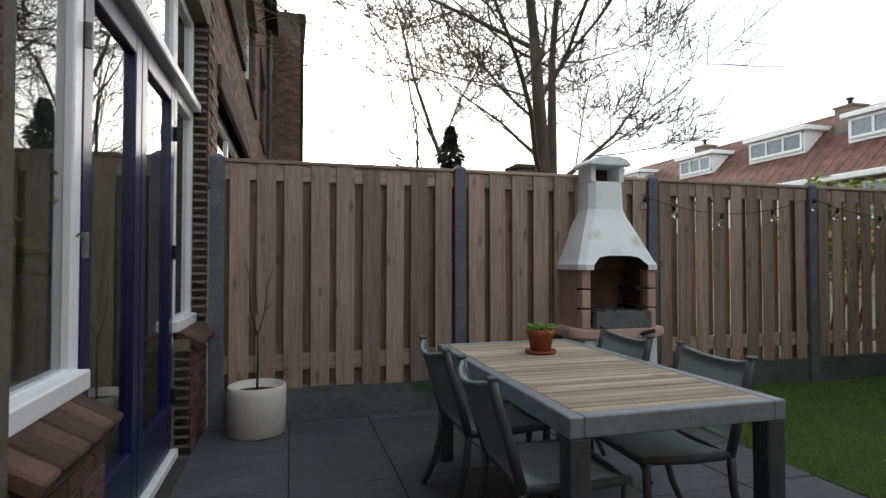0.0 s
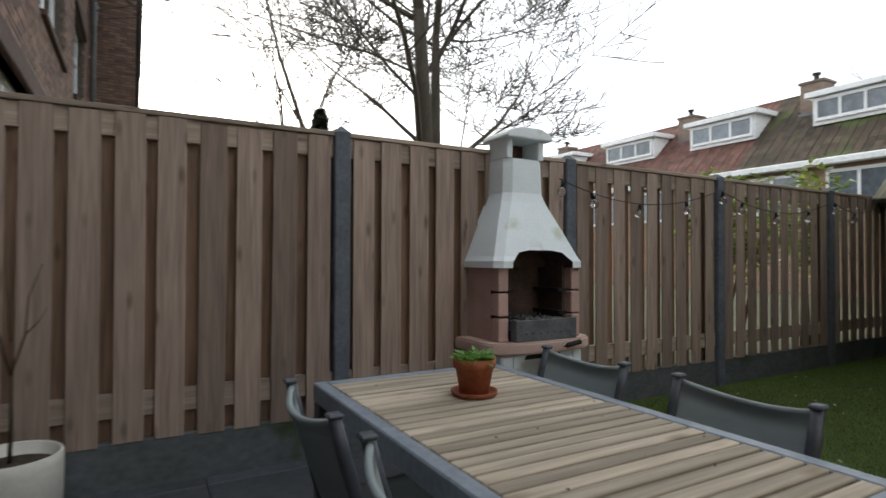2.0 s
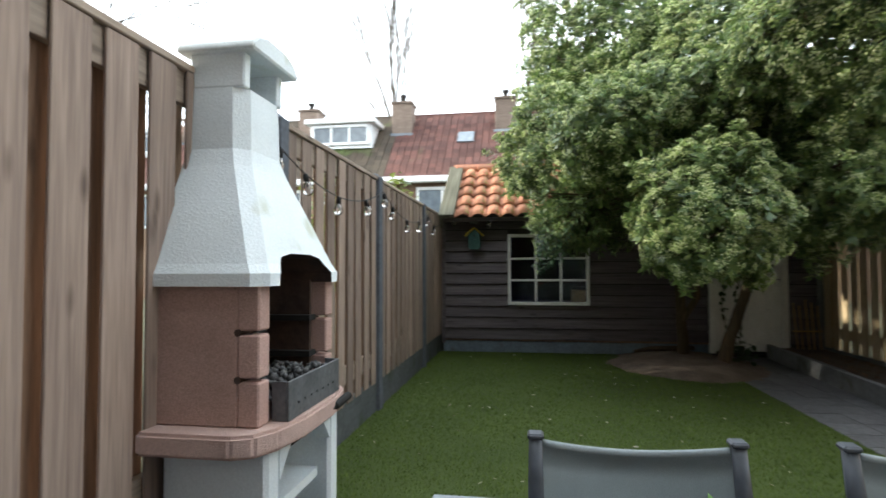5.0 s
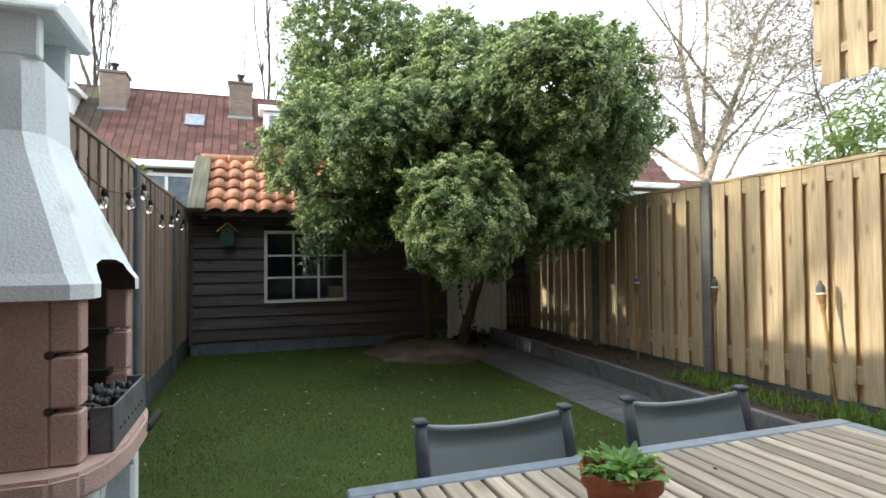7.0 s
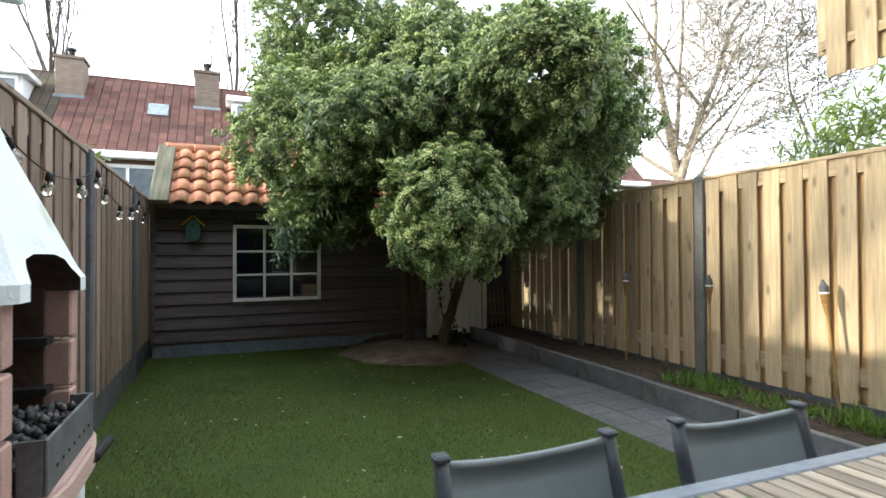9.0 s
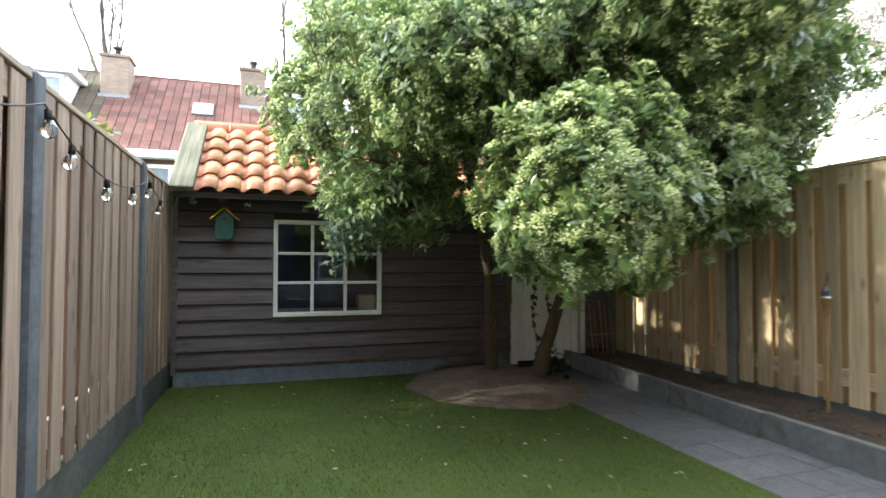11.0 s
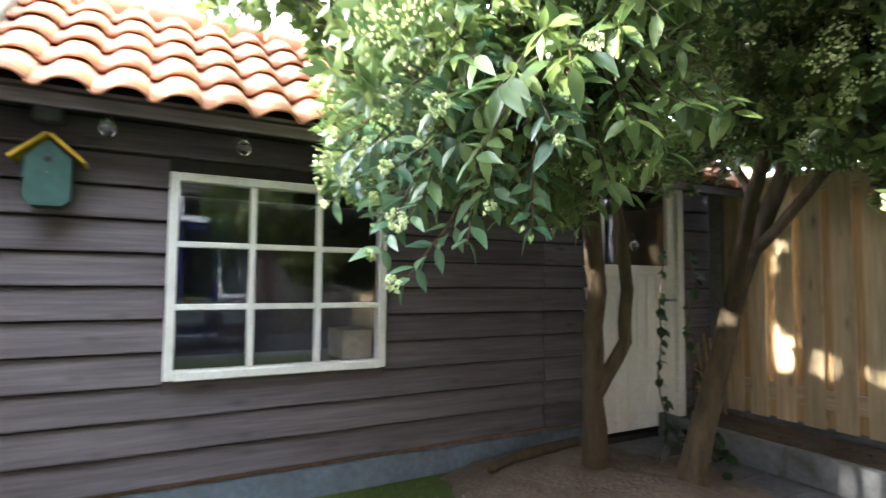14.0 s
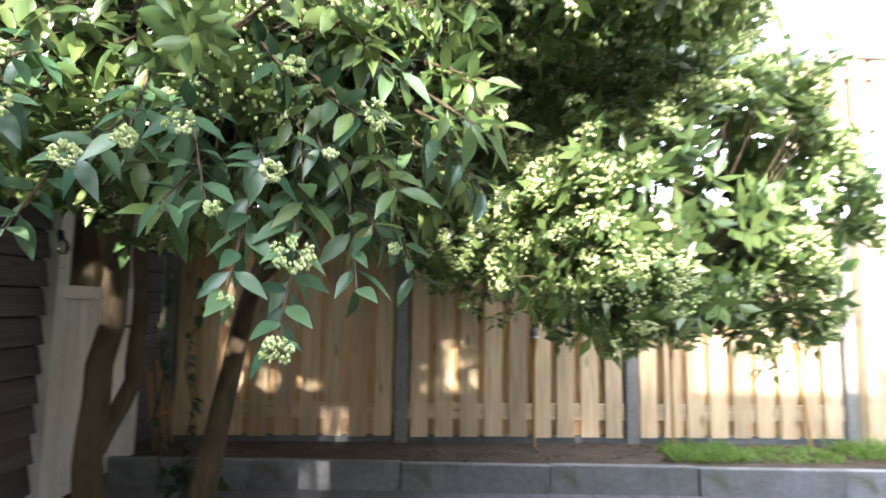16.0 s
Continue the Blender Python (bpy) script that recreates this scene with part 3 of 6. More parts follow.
for k in range(11):
    z = 0.193 + 0.161 * k
    spans = [(1.06, 4.36), (0.66, 1.055), (-0.9, -0.33)]
    if 0.57 < z < 1.7:
        spans = [(3.42, 4.36), (1.06, 2.26), (0.66, 1.055), (-0.9, -0.33)]
    for a, b in spans:
        shed_board(a, b, z)
part("board", cube(-1.195, -1.17, 0.46, 1.62, 0.6, 0.69, 0.003), M_SHED, shed)
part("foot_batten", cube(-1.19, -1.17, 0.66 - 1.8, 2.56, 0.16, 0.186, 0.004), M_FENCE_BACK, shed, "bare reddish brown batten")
part("corner_trim", cube(-1.21, -1.17, 2.545, 2.6, 0.12, 2.0, 0.004), M_SHED, shed)

win = thing("shed_window", "white nine-pane wooden shed window with peeling sill", "window", SX, 2.84, 1.205)
for nm, y0, y1, z0, z1, x0 in (("frame_side", -0.58, -0.535, -0.515, 0.515, -0.045), ("frame_side", 0.535, 0.58, -0.515, 0.515, -0.045), ("frame_head", -0.535, 0.535, 0.47, 0.515, -0.045), ("sill", -0.535, 0.535, -0.515, -0.47, -0.075)):
    part(nm, cube(x0, 0.03, y0, y1, z0, z1, 0.005), M_WHITE, win)
for y in (-0.178, 0.178):
    part("glazing_bar", cube(-0.035, 0.01, y - 0.017, y + 0.017, -0.47, 0.47, 0.004), M_WHITE, win)
for z in (-0.157, 0.157):
    for y0, y1 in ((-0.535, -0.195), (-0.161, 0.161), (0.195, 0.535)):
        part("glazing_bar", cube(-0.033, 0.01, y0, y1, z - 0.015, z + 0.015, 0.004), M_WHITE, win)
for i, (y0, y1) in enumerate(((-0.535, -0.195), (-0.161, 0.161), (0.195, 0.535))):
    for z0, z1 in ((-0.47, -0.172), (-0.142, 0.142), (0.172, 0.47)):
        p = part("pane", cube(-0.012, -0.008, y0, y1, z0, z1), M_GLASS, win)
        p.visible_shadow = False
card = part("cardboard_box", cube(SX + 0.05, SX + 0.3, 2.31, 2.5, 0.73, 0.9, 0.004), M_CARD)
tagged(card, "small brown cardboard box behind the shed window", "box")
shelf = part("workbench", cube(SX + 0.04, SX + 0.6, 2.2, 3.5, 0.69, 0.728, 0.004), M_SHED)
tagged(shelf, "dark workbench inside the shed under the window", "workbench")
for x in (SX + 0.08, SX + 0.52):
    for y in (2.25, 3.4):
        part("leg", cube(x, x + 0.05, y, y + 0.05, 0.03, 0.69), M_SHED, shelf)

door = thing("shed_door", "white planked shed door with a glazed upper half", "door", SX - 0.02, 0.165, 0.05, kind="structure")
for y0, y1, z0, z1 in ((-0.5, -0.43, 0, 1.93), (0.43, 0.5, 0, 1.93), (-0.43, 0.43, 1.87, 1.93)):
    part("door_frame", cube(-0.04, 0.05, y0, y1, z0, z1, 0.004), M_WHITE, door)
for k in range(8):
    part("plank", cube(0.0, 0.03, -0.425 + 0.1065 * k, -0.425 + 0.1065 * (k + 1) - 0.004, 0.03, 1.2, 0.004), M_WHITE, door)
part("rail", cube(-0.015, 0.03, -0.425, 0.425, 1.2, 1.28, 0.004), M_WHITE, door)
part("stile", cube(-0.01, 0.03, -0.425, -0.34, 1.28, 1.86, 0.004), M_WHITE, door), part("stile", cube(-0.01, 0.03, 0.34, 0.425, 1.28, 1.86, 0.004), M_WHITE, door)
part("pane", cube(0.008, 0.014, -0.34, 0.34, 1.28, 1.86), M_GLASS, door)
part("door_handle", cube(-0.05, -0.012, -0.4, -0.3, 1.0, 1.02, 0.005), M_STEEL, door)

# pantile roof
EX, EZ, RX, RZ = 8.32, 1.985, 9.5, 2.86
slope = math.atan2(RZ - EZ, RX - EX)
run = math.hypot(RX - EX, RZ - EZ)
roof = thing("shed_roof", "orange clay pantile roof with mossy edge boards", "roof", EX, 1.8, EZ)
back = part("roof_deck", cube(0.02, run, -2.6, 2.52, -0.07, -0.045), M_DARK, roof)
back.matrix_local = pose(0, 0, 0, 0, -math.degrees(slope), 0)
deck2 = part("roof_deck", cube(0.0, run, -2.6, 2.52, -0.07, -0.03), M_PANTILE, roof)
deck2.matrix_local = pose(2 * (RX - EX), 0, 0, 0, 180 + math.degrees(slope), 0)
deck2.location.z += 0.02
gable = bmesh.new()
for y in (2.5, -2.55):
    g = [gable.verts.new(c) for c in ((0.3, y, 0.0), (2 * (RX - EX) - 0.2, y, 0.0), (RX - EX, y, RZ - EZ - 0.08))]
    gable.faces.new(g)
part("gable", gable, M_SHED, roof)
rows_n, tw = 5, 0.212
tl = run / rows_n
vs, fs = [], []
NS = 10
for end, (u, lift) in enumerate(((-0.05, 0.03), (tl, 0.0))):
    for side in (0.0, 0.014):
        for k in range(NS + 1):
            s = k / NS
            yy = (s - 0.5) * (tw + 0.012)
            zz = 0.026 * math.sin(2 * math.pi * (s - 0.12)) + 0.006 * math.sin(4 * math.pi * s)
            vs.append((u, yy, zz + lift - side))
R = NS + 1
for k in range(NS):
    fs += [(k, k + 1, 2 * R + k + 1, 2 * R + k), (R + k + 1, R + k, 3 * R + k, 3 * R + k + 1), (k + 1, k, R + k, R + k + 1), (2 * R + k, 2 * R + k + 1, 3 * R + k + 1, 3 * R + k)]
fs += [(0, 2 * R, 3 * R, R), (R - 1, 2 * R - 1, 4 * R - 1, 3 * R - 1)]
tile = raw_mesh("pantile", vs, fs, M_PANTILE, True)
for i in range(rows_n):
    for j in range(23):
        m = pose(0, 2.26 - tw * j, 0, 0, -math.degrees(slope), 0) @ pose(tl * i, 0, 0, random.uniform(-0.6, 0.6), random.uniform(-0.5, 0.5), random.uniform(-0.8, 0.8))
        ob = new("pantile", tile)
        ob.parent = roof
        ob.matrix_local = m
ridge = lathe(bmesh.new(), [(0.085, 0), (0.092, 0.02), (0.08, 0.04), (0.078, 0.36)], 14)
ridge_me = mesh_of("ridge_tile", ridge, M_PANTILE, True)
for j in range(14):
    piece("ridge_tile", ridge_me, roof, RX - EX, 2.48 - 0.355 * j, RZ - EZ - 0.03, 90, 0, 0)
bb = part("barge_board", cube(-0.06, run, 2.36, 2.58, -0.02, 0.045, 0.008), M_BARGE, roof, "mossy weathered edge board")
bb.matrix_local = pose(0, 0, 0, 0, -math.degrees(slope), 0)
fb = part("barge_side", cube(-0.03, run, 2.545, 2.575, -0.2, -0.021, 0.005), M_BARGE, roof)
fb.matrix_local = pose(0, 0, 0, 0, -math.degrees(slope), 0)
part("eave_board", cube(0.05, 0.075, -2.6, 2.54, -0.09, 0.0, 0.004), M_SHED, roof)
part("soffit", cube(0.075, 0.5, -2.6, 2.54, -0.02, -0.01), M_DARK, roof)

bird = thing("birdhouse", "green wooden birdhouse with a yellow roof on the shed", "birdhouse", SX - 0.1, 3.9, 1.5)
bm = bmesh.new()
pts = [(-0.085, 0.03), (-0.055, 0.0), (0.055, 0.0), (0.085, 0.03), (0.085, 0.21), (0.0, 0.29), (-0.085, 0.21)]
rings = [[bm.verts.new((x, y, z)) for y, z in pts] for x in (-0.06, 0.06)]
bm.faces.new(rings[0]), bm.faces.new(rings[1][::-1])
for k in range(7):
    bm.faces.new((rings[0][k], rings[1][k], rings[1][(k + 1) % 7], rings[0][(k + 1) % 7]))
bmesh.ops.recalc_face_normals(bm, faces=bm.faces)
part("body", bm, M_BIRD_G, bird)
for s in (1, -1):
    r = part("roof", cube(-0.085, 0.075, 0.0, 0.175, 0.0, 0.016, 0.003), M_BIRD_Y, bird)
    r.matrix_local = pose(0, 0, 0.308, 0 if s > 0 else 0, 0, 0 if s > 0 else 180) @ pose(0, 0, 0, -42, 0, 0)
# a flat black disc for the dark inside of the entry, nothing is cut
part("entry_hole", lathe(bmesh.new(), [(0.014, 0), (0.014, 0.004)], 14), M_BLACK, bird).matrix_local = pose(-0.061, 0, 0.2, 0, -90, 0)
part("perch", lathe(bmesh.new(), [(0.004, 0), (0.004, 0.03)], 8), M_STEEL, bird).matrix_local = pose(-0.06, 0, 0.14, 0, -90, 0)
part("bracket", cube(0.06, 0.105, -0.02, 0.02, 0.05, 0.2), M_SHED, bird)
vent = part("junction_box", cube(SX - 0.13, SX - 0.04, 3.86, 3.97, 1.88, 1.95, 0.006), M_STEEL)
tagged(vent, "small grey junction box under the shed eave", "junction box")

# ---- masonry barbecue ----
bbq = thing("barbecue", "masonry barbecue with white hood and pink stone firebox", "barbecue", 2.745, 4.2, 0)
for x0, x1 in ((-0.35, -0.25), (0.25, 0.35)):
    part("leg_wall", cube(x0, x1, -0.2, 0.2, -0.01, 0.6, 0.015), M_HOOD, bbq, "white rendered side wall")
part("back_wall", cube(-0.25, 0.25, 0.14, 0.2, -0.01, 0.6), M_HOOD, bbq)
for s in (1, -1):
    bm = bmesh.new()
    f = [(0.25 * s, 0.6), (0.25 * s, 0.47), (0.19 * s, 0.54), (0.13 * s, 0.6)]
    for y in (-0.2, -0.13):
        bm.faces.new([bm.verts.new((x, y, z)) for x, z in f])
    a = list(bm.verts)
    for k in range(4):
        bm.faces.new((a[k], a[(k + 1) % 4], a[4 + (k + 1) % 4], a[4 + k]))
    bmesh.ops.recalc_face_normals(bm, faces=bm.faces)
    part("corner_gusset", bm, M_HOOD, bbq)
part("ledge", cube(-0.25, 0.25, -0.14, 0.14, 0.3, 0.34), M_HOOD, bbq)
bm = bmesh.new()
out = [(-0.455, 0.23), (-0.455, -0.12), (-0.42, -0.19), (-0.33, -0.235), (-0.15, -0.265), (0.15, -0.265), (0.33, -0.235), (0.42, -0.19), (0.46, -0.12), (0.46, 0.23)]
a = [bm.verts.new((x, y, 0.6)) for x, y in out]
b = [bm.verts.new((x, y, 0.68)) for x, y in out]
bm.faces.new(a[::-1]), bm.faces.new(b)
for k in range(10):
    bm.faces.new((a[k], a[(k + 1) % 10], b[(k + 1) % 10], b[k]))
bmesh.ops.recalc_face_normals(bm, faces=bm.faces)
bmesh.ops.bevel(bm, geom=list(bm.edges), offset=0.012, segments=2, affect="EDGES")
part("slab", bm, M_STONE_CUT, bbq, "pink stone slab")
for s in (1, -1):
    x0, x1 = sorted((0.355 * s, 0.275 * s))
    part("side_wall", cube(x0, x1, -0.09, 0.24, 0.68, 1.18, 0.006), M_STONE, bbq)
    z = 0.682
    for k, hgt in enumerate((0.155, 0.15, 0.165)):
        part("front_block", cube(x0, x1, -0.17, -0.0905, z, z + hgt, 0.006), M_STONE, bbq)
        z += hgt + 0.014
    # dark plugs, slightly proud, painted as the shaded round holes ending the slots
    for z in (0.844, 1.008):
        part("notch_end", lathe(bmesh.new(), [(0.001, 0.0), (0.013, 0.0), (0.013, 0.083)], 14), M_SOOT, bbq).matrix_local = pose(0.3565 * s, -0.09, z, 0, -90 * s, 0)
    for z in (0.85, 1.01):
        part("grill_support", cube(0.2 * s, 0.275 * s, -0.12, 0.17, z - 0.012, z + 0.012), M_IRON, bbq)
part("fire_back", cube(-0.274, 0.274, 0.17, 0.24, 0.68, 1.18), M_SOOT, bbq, "soot-blackened firebrick back")
for s in (1, -1):
    part("fire_lining", cube(*sorted((0.274 * s, 0.25 * s)), -0.1, 0.17, 0.68, 1.18), M_SOOT, bbq)
pan = part("ash_pan", cube(-0.262, 0.262, -0.238, -0.228, 0.682, 0.825, 0.003), M_STEEL, bbq, "grey steel coal pan")
for s in (1, -1):
    part("pan_side", cube(*sorted((0.262 * s, 0.254 * s)), -0.2275, -0.171, 0.682, 0.825, 0.002), M_STEEL, bbq)
part("pan_floor", cube(-0.245, 0.245, -0.227, 0.15, 0.75, 0.76), M_STEEL, bbq)
# black discs on the pan front give the dark of vent holes
for k in range(7):
    part("vent_hole", lathe(bmesh.new(), [(0.005, 0), (0.005, 0.002)], 8), M_BLACK, bbq).matrix_local = pose(-0.18 + 0.06 * k, -0.239, 0.735, 90, 0, 0)
cv = np.array([[1, 0, 0], [-1, 0, 0], [0, 1, 0], [0, -1, 0], [0, 0, 1], [0, 0, -1]], float)
cf = np.array([[0, 2, 4], [2, 1, 4], [1, 3, 4], [3, 0, 4], [2, 0, 5], [1, 2, 5], [3, 1, 5], [0, 3, 5]])
ms = []
for k in range(260):
    ms.append(np.array(pose(random.uniform(-0.22, 0.22), random.uniform(-0.2, 0.13), 0.77 + random.uniform(0, 0.05), random.uniform(0, 360), random.uniform(0, 360), 0) @ Matrix.Diagonal((random.uniform(0.012, 0.026), 0.018, 0.014, 1))))
tagged(part("coals", array_mesh("coals", *many(cv, cf, ms), M_COAL), M_COAL, bbq, "grey ash and charcoal"), kind="stuff")
part("poker", lathe(bmesh.new(), [(0.009, 0), (0.009, 0.3), (0.018, 0.31), (0.018, 0.42)], 10), M_IRON, bbq).matrix_local = pose(-0.15, -0.2, 0.575, 0, 78, -12)
part("grill_bar", cube(-0.16, 0.26, -0.19, -0.16, 0.555, 0.585), M_IRON, bbq)


def hood_ring(bm, x0, x1, y0, y1, z, c=0.05):
    return [bm.verts.new(p) for p in ((x0 + c, y0, z), (x1 - c, y0, z), (x1, y0 + c, z), (x1, y1, z), (x0, y1, z), (x0, y0 + c, z))]


bm = bmesh.new()
levels = [(-0.385, 0.385, -0.2, 0.245, 1.17), (-0.385, 0.385, -0.2, 0.245, 1.215), (-0.365, 0.365, -0.18, 0.245, 1.25), (-0.29, 0.29, -0.11, 0.24, 1.43), (-0.2, 0.2, -0.03, 0.235, 1.63), (-0.175, 0.175, -0.01, 0.23, 1.70), (-0.17, 0.17, -0.005, 0.23, 1.885), (-0.165, 0.165, 0.0, 0.23, 1.945)]
rs = [hood_ring(bm, *lv) for lv in levels]
for a, b in zip(rs, rs[1:]):
    for k in range(6):
        bm.faces.new((a[k], a[(k + 1) % 6], b[(k + 1) % 6], b[k]))
bm.faces.new(rs[-1])
bmesh.ops.recalc_face_normals(bm, faces=bm.faces)
hood = part("hood", bm, M_HOOD, bbq, "white rough-plastered hood")
# arched mouth: the front skirt is opened by a cutter shape
cut = bmesh.new()
arch = [(-0.26, 1.1), (0.26, 1.1), (0.26, 1.21), (0.19, 1.275), (0.1, 1.29), (-0.1, 1.29), (-0.19, 1.275), (-0.26, 1.21)]
ca = [cut.verts.new((x, -0.4, z)) for x, z in arch]
cb = [cut.verts.new((x, 0.1, z)) for x, z in arch]
cut.faces.new(ca), cut.faces.new(cb[::-1])
for k in range(8):
    cut.faces.new((ca[k], ca[(k + 1) % 8], cb[(k + 1) % 8], cb[k]))
bmesh.ops.recalc_face_normals(cut, faces=cut.faces)
cutter = new("cutter", mesh_of("cutter", cut, M_SOOT))
cutter.matrix_world = pose(2.745, 4.2, 0)
bm = bmesh.new()
bm.from_mesh(hood.data)
bm.faces.new([v for v in bm.verts if abs(v.co.z - 1.17) < 1e-5])
bmesh.ops.recalc_face_normals(bm, faces=bm.faces)
bm.to_mesh(hood.data)
bm.free()
hood.data.materials.append(M_SOOT)
mod = hood.modifiers.new("mouth", "BOOLEAN")
mod.operation, mod.object, mod.solver = "DIFFERENCE", cutter, "EXACT"
bpy.context.view_layer.update()
cut_mesh = bpy.data.meshes.new_from_object(hood.evaluated_get(bpy.context.evaluated_depsgraph_get()))
hood.modifiers.clear()
hood.data = cut_mesh
bpy.data.objects.remove(cutter)
for x0, x1 in ((-0.165, -0.115), (0.115, 0.165)):
    part("flue_pier", cube(x0, x1, 0.0, 0.23, 1.945, 2.085, 0.006), M_HOOD, bbq)
part("flue_back", cube(-0.115, 0.115, 0.19, 0.23, 1.945, 2.085), M_SOOT, bbq)
bm = bmesh.new()
prof = [(-0.2, 2.08), (-0.2, 2.105), (-0.16, 2.14), (-0.08, 2.163), (0.08, 2.163), (0.16, 2.14), (0.2, 2.105), (0.2, 2.08)]
ra = [[bm.verts.new((x, y, z)) for x, z in prof] for y in (-0.06, 0.27)]
bm.faces.new(ra[0]), bm.faces.new(ra[1][::-1])
for k in range(8):
    bm.faces.new((ra[0][k], ra[1][k], ra[1][(k + 1) % 8], ra[0][(k + 1) % 8]))
bmesh.ops.recalc_face_normals(bm, faces=bm.faces)
bmesh.ops.bevel(bm, geom=list(bm.edges), offset=0.008, segments=1, affect="EDGES")
part("flue_cap", bm, M_HOOD, bbq, "white rounded flue cap")

# ---- table, chairs and pots ----
TX0, TX1, TY0, TY1, TZ = 0.96, 1.87, 1.62, 3.33, 0.715
table = thing("garden_table", "garden table with weathered slat top and grey metal frame", "table", (TX0 + TX1) / 2, (TY0 + TY1) / 2, 0)
hx, hy = (TX1 - TX0) / 2, (TY1 - TY0) / 2
for s in (1, -1):
    part("frame_rail", cube(*sorted((s * hx, s * (hx - 0.055))), -hy, hy, TZ - 0.075, TZ, 0.005), M_TABLE_ALU, table)
    part("frame_rail", cube(-hx + 0.055, hx - 0.055, *sorted((s * hy, s * (hy - 0.055))), TZ - 0.075, TZ, 0.005), M_TABLE_ALU, table)
    for q in (1, -1):
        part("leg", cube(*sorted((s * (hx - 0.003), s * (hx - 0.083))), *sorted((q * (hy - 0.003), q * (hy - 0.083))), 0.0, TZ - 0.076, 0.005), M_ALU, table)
slat_me = mesh_of("slat", cube(-hx + 0.058, hx - 0.058, -0.0235, 0.0235, -0.02, 0.0, 0.003), M_SLAT)
ns = 28
for k in range(ns):
    piece("slat", slat_me, table, 0, -hy + 0.055 + (2 * hy - 0.11) * (k + 0.5) / ns, TZ - 0.001 + random.uniform(-0.0015, 0.0015), random.uniform(-0.5, 0.5), 0, random.uniform(-0.1, 0.1))


def chair(x, y, rz, label):
    """Metal garden chair, its back towards -x, with a sling seat and back."""
    c = thing("garden_chair", label, "chair", x, y, 0, "chairs round the garden table", rz=rz)
    for s in (1, -1):
        yy = 0.235 * s
        tube("back_post", [(0.06, yy, 0.40), (0.02, yy, 0.55), (-0.03, yy, 0.71), (-0.055, yy, 0.812)], [0.021, 0.021, 0.02, 0.018], M_ALU, c, 8)
        tube("rear_leg", [(0.06, yy, 0.41), (0.045, yy, 0.25), (0.0, yy, 0.1), (-0.05, yy, 0.0)], [0.019, 0.018, 0.017, 0.015], M_ALU, c, 8)
        tube("front_leg", [(0.47, yy, 0.41), (0.465, yy, 0.25), (0.48, yy, 0.1), (0.51, yy, 0.0)], [0.019, 0.018, 0.017, 0.015], M_ALU, c, 8)
        tube("seat_rail", [(0.05, yy, 0.405), (0.25, yy, 0.40), (0.49, yy, 0.415)], [0.018, 0.018, 0.018], M_ALU, c, 8)
        part("post_cap", cube(-0.078, -0.034, yy - 0.02, yy + 0.02, 0.808, 0.823, 0.005), M_ALU, c)
    for xx, z in ((0.06, 0.405), (0.48, 0.405)):
        part("cross_bar", cube(xx - 0.012, xx + 0.012, -0.22, 0.22, z - 0.012, z + 0.012, 0.003), M_ALU, c)
    bm = bmesh.new()
    n, k = 12, 6
    top = []
    for layer in (0, 1):
        grid = []
        for i in range(n + 1):
            u = i / n
            yy = -0.218 + 0.436 * u
            sag = 4 * u * (1 - u)
            row = []
            for j in range(k + 1):
                v = j / k
                zz = 0.46 + (0.335 - 0.03 * sag) * v
                xx = 0.045 - 0.095 * v - 0.045 * sag * (0.6 + 0.4 * v)
                row.append(bm.verts.new((xx - 0.012 * layer, yy, zz)))
            grid.append(row)
        top.append(grid)
    for layer, grid in enumerate(top):
        for i in range(n):
            for j in range(k):
                q = (grid[i][j], grid[i + 1][j], grid[i + 1][j + 1], grid[i][j + 1])
                bm.faces.new(q if layer else q[::-1])
    for i in range(n):
        bm.faces.new((top[0][i][k], top[0][i + 1][k], top[1][i + 1][k], top[1][i][k]))
        bm.faces.new((top[0][i + 1][0], top[0][i][0], top[1][i][0], top[1][i + 1][0]))
    part("backrest", bm, M_SLING, c, "grey woven sling back", True)
    vs, fs = [], []
    tube_lists(vs, fs, [Vector((-0.056 - 0.045 * 4 * u * (1 - u), -0.218 + 0.436 * u, 0.795 - 0.03 * 4 * u * (1 - u))) for u in [i / 12 for i in range(13)]], [0.011] * 13, 6)
    part("top_hem", raw_mesh("top_hem", vs, fs, M_SLING, True), M_SLING, c)
    bm = bmesh.new()
    bmesh.ops.create_grid(bm, x_segments=8, y_segments=8, size=1.0, matrix=Matrix.Translation((0.27, 0, 0.412)) @ Matrix.Diagonal((0.215, 0.222, 1, 1)))
    for v in bm.verts:
        v.co.z -= 0.02 * max(0, 1 - (v.co.y / 0.222) ** 2)
    r = bmesh.ops.extrude_face_region(bm, geom=list(bm.faces))
    bmesh.ops.translate(bm, vec=(0, 0, 0.008), verts=[g for g in r["geom"] if isinstance(g, bmesh.types.BMVert)])
    bmesh.ops.recalc_face_normals(bm, faces=bm.faces)
    part("seat", bm, M_SLING, c, "grey woven sling seat", True)
    return c


first = chair(0.83, 2.72, 0, "dark grey metal garden chair with grey sling seat")
copy_thing(first, pose(0.83, 2.05, 0, 0, 0, -4))
copy_thing(first, pose(1.955, 2.86, 0, 0, 0, 180))
copy_thing(first, pose(1.955, 2.15, 0, 0, 0, 178))

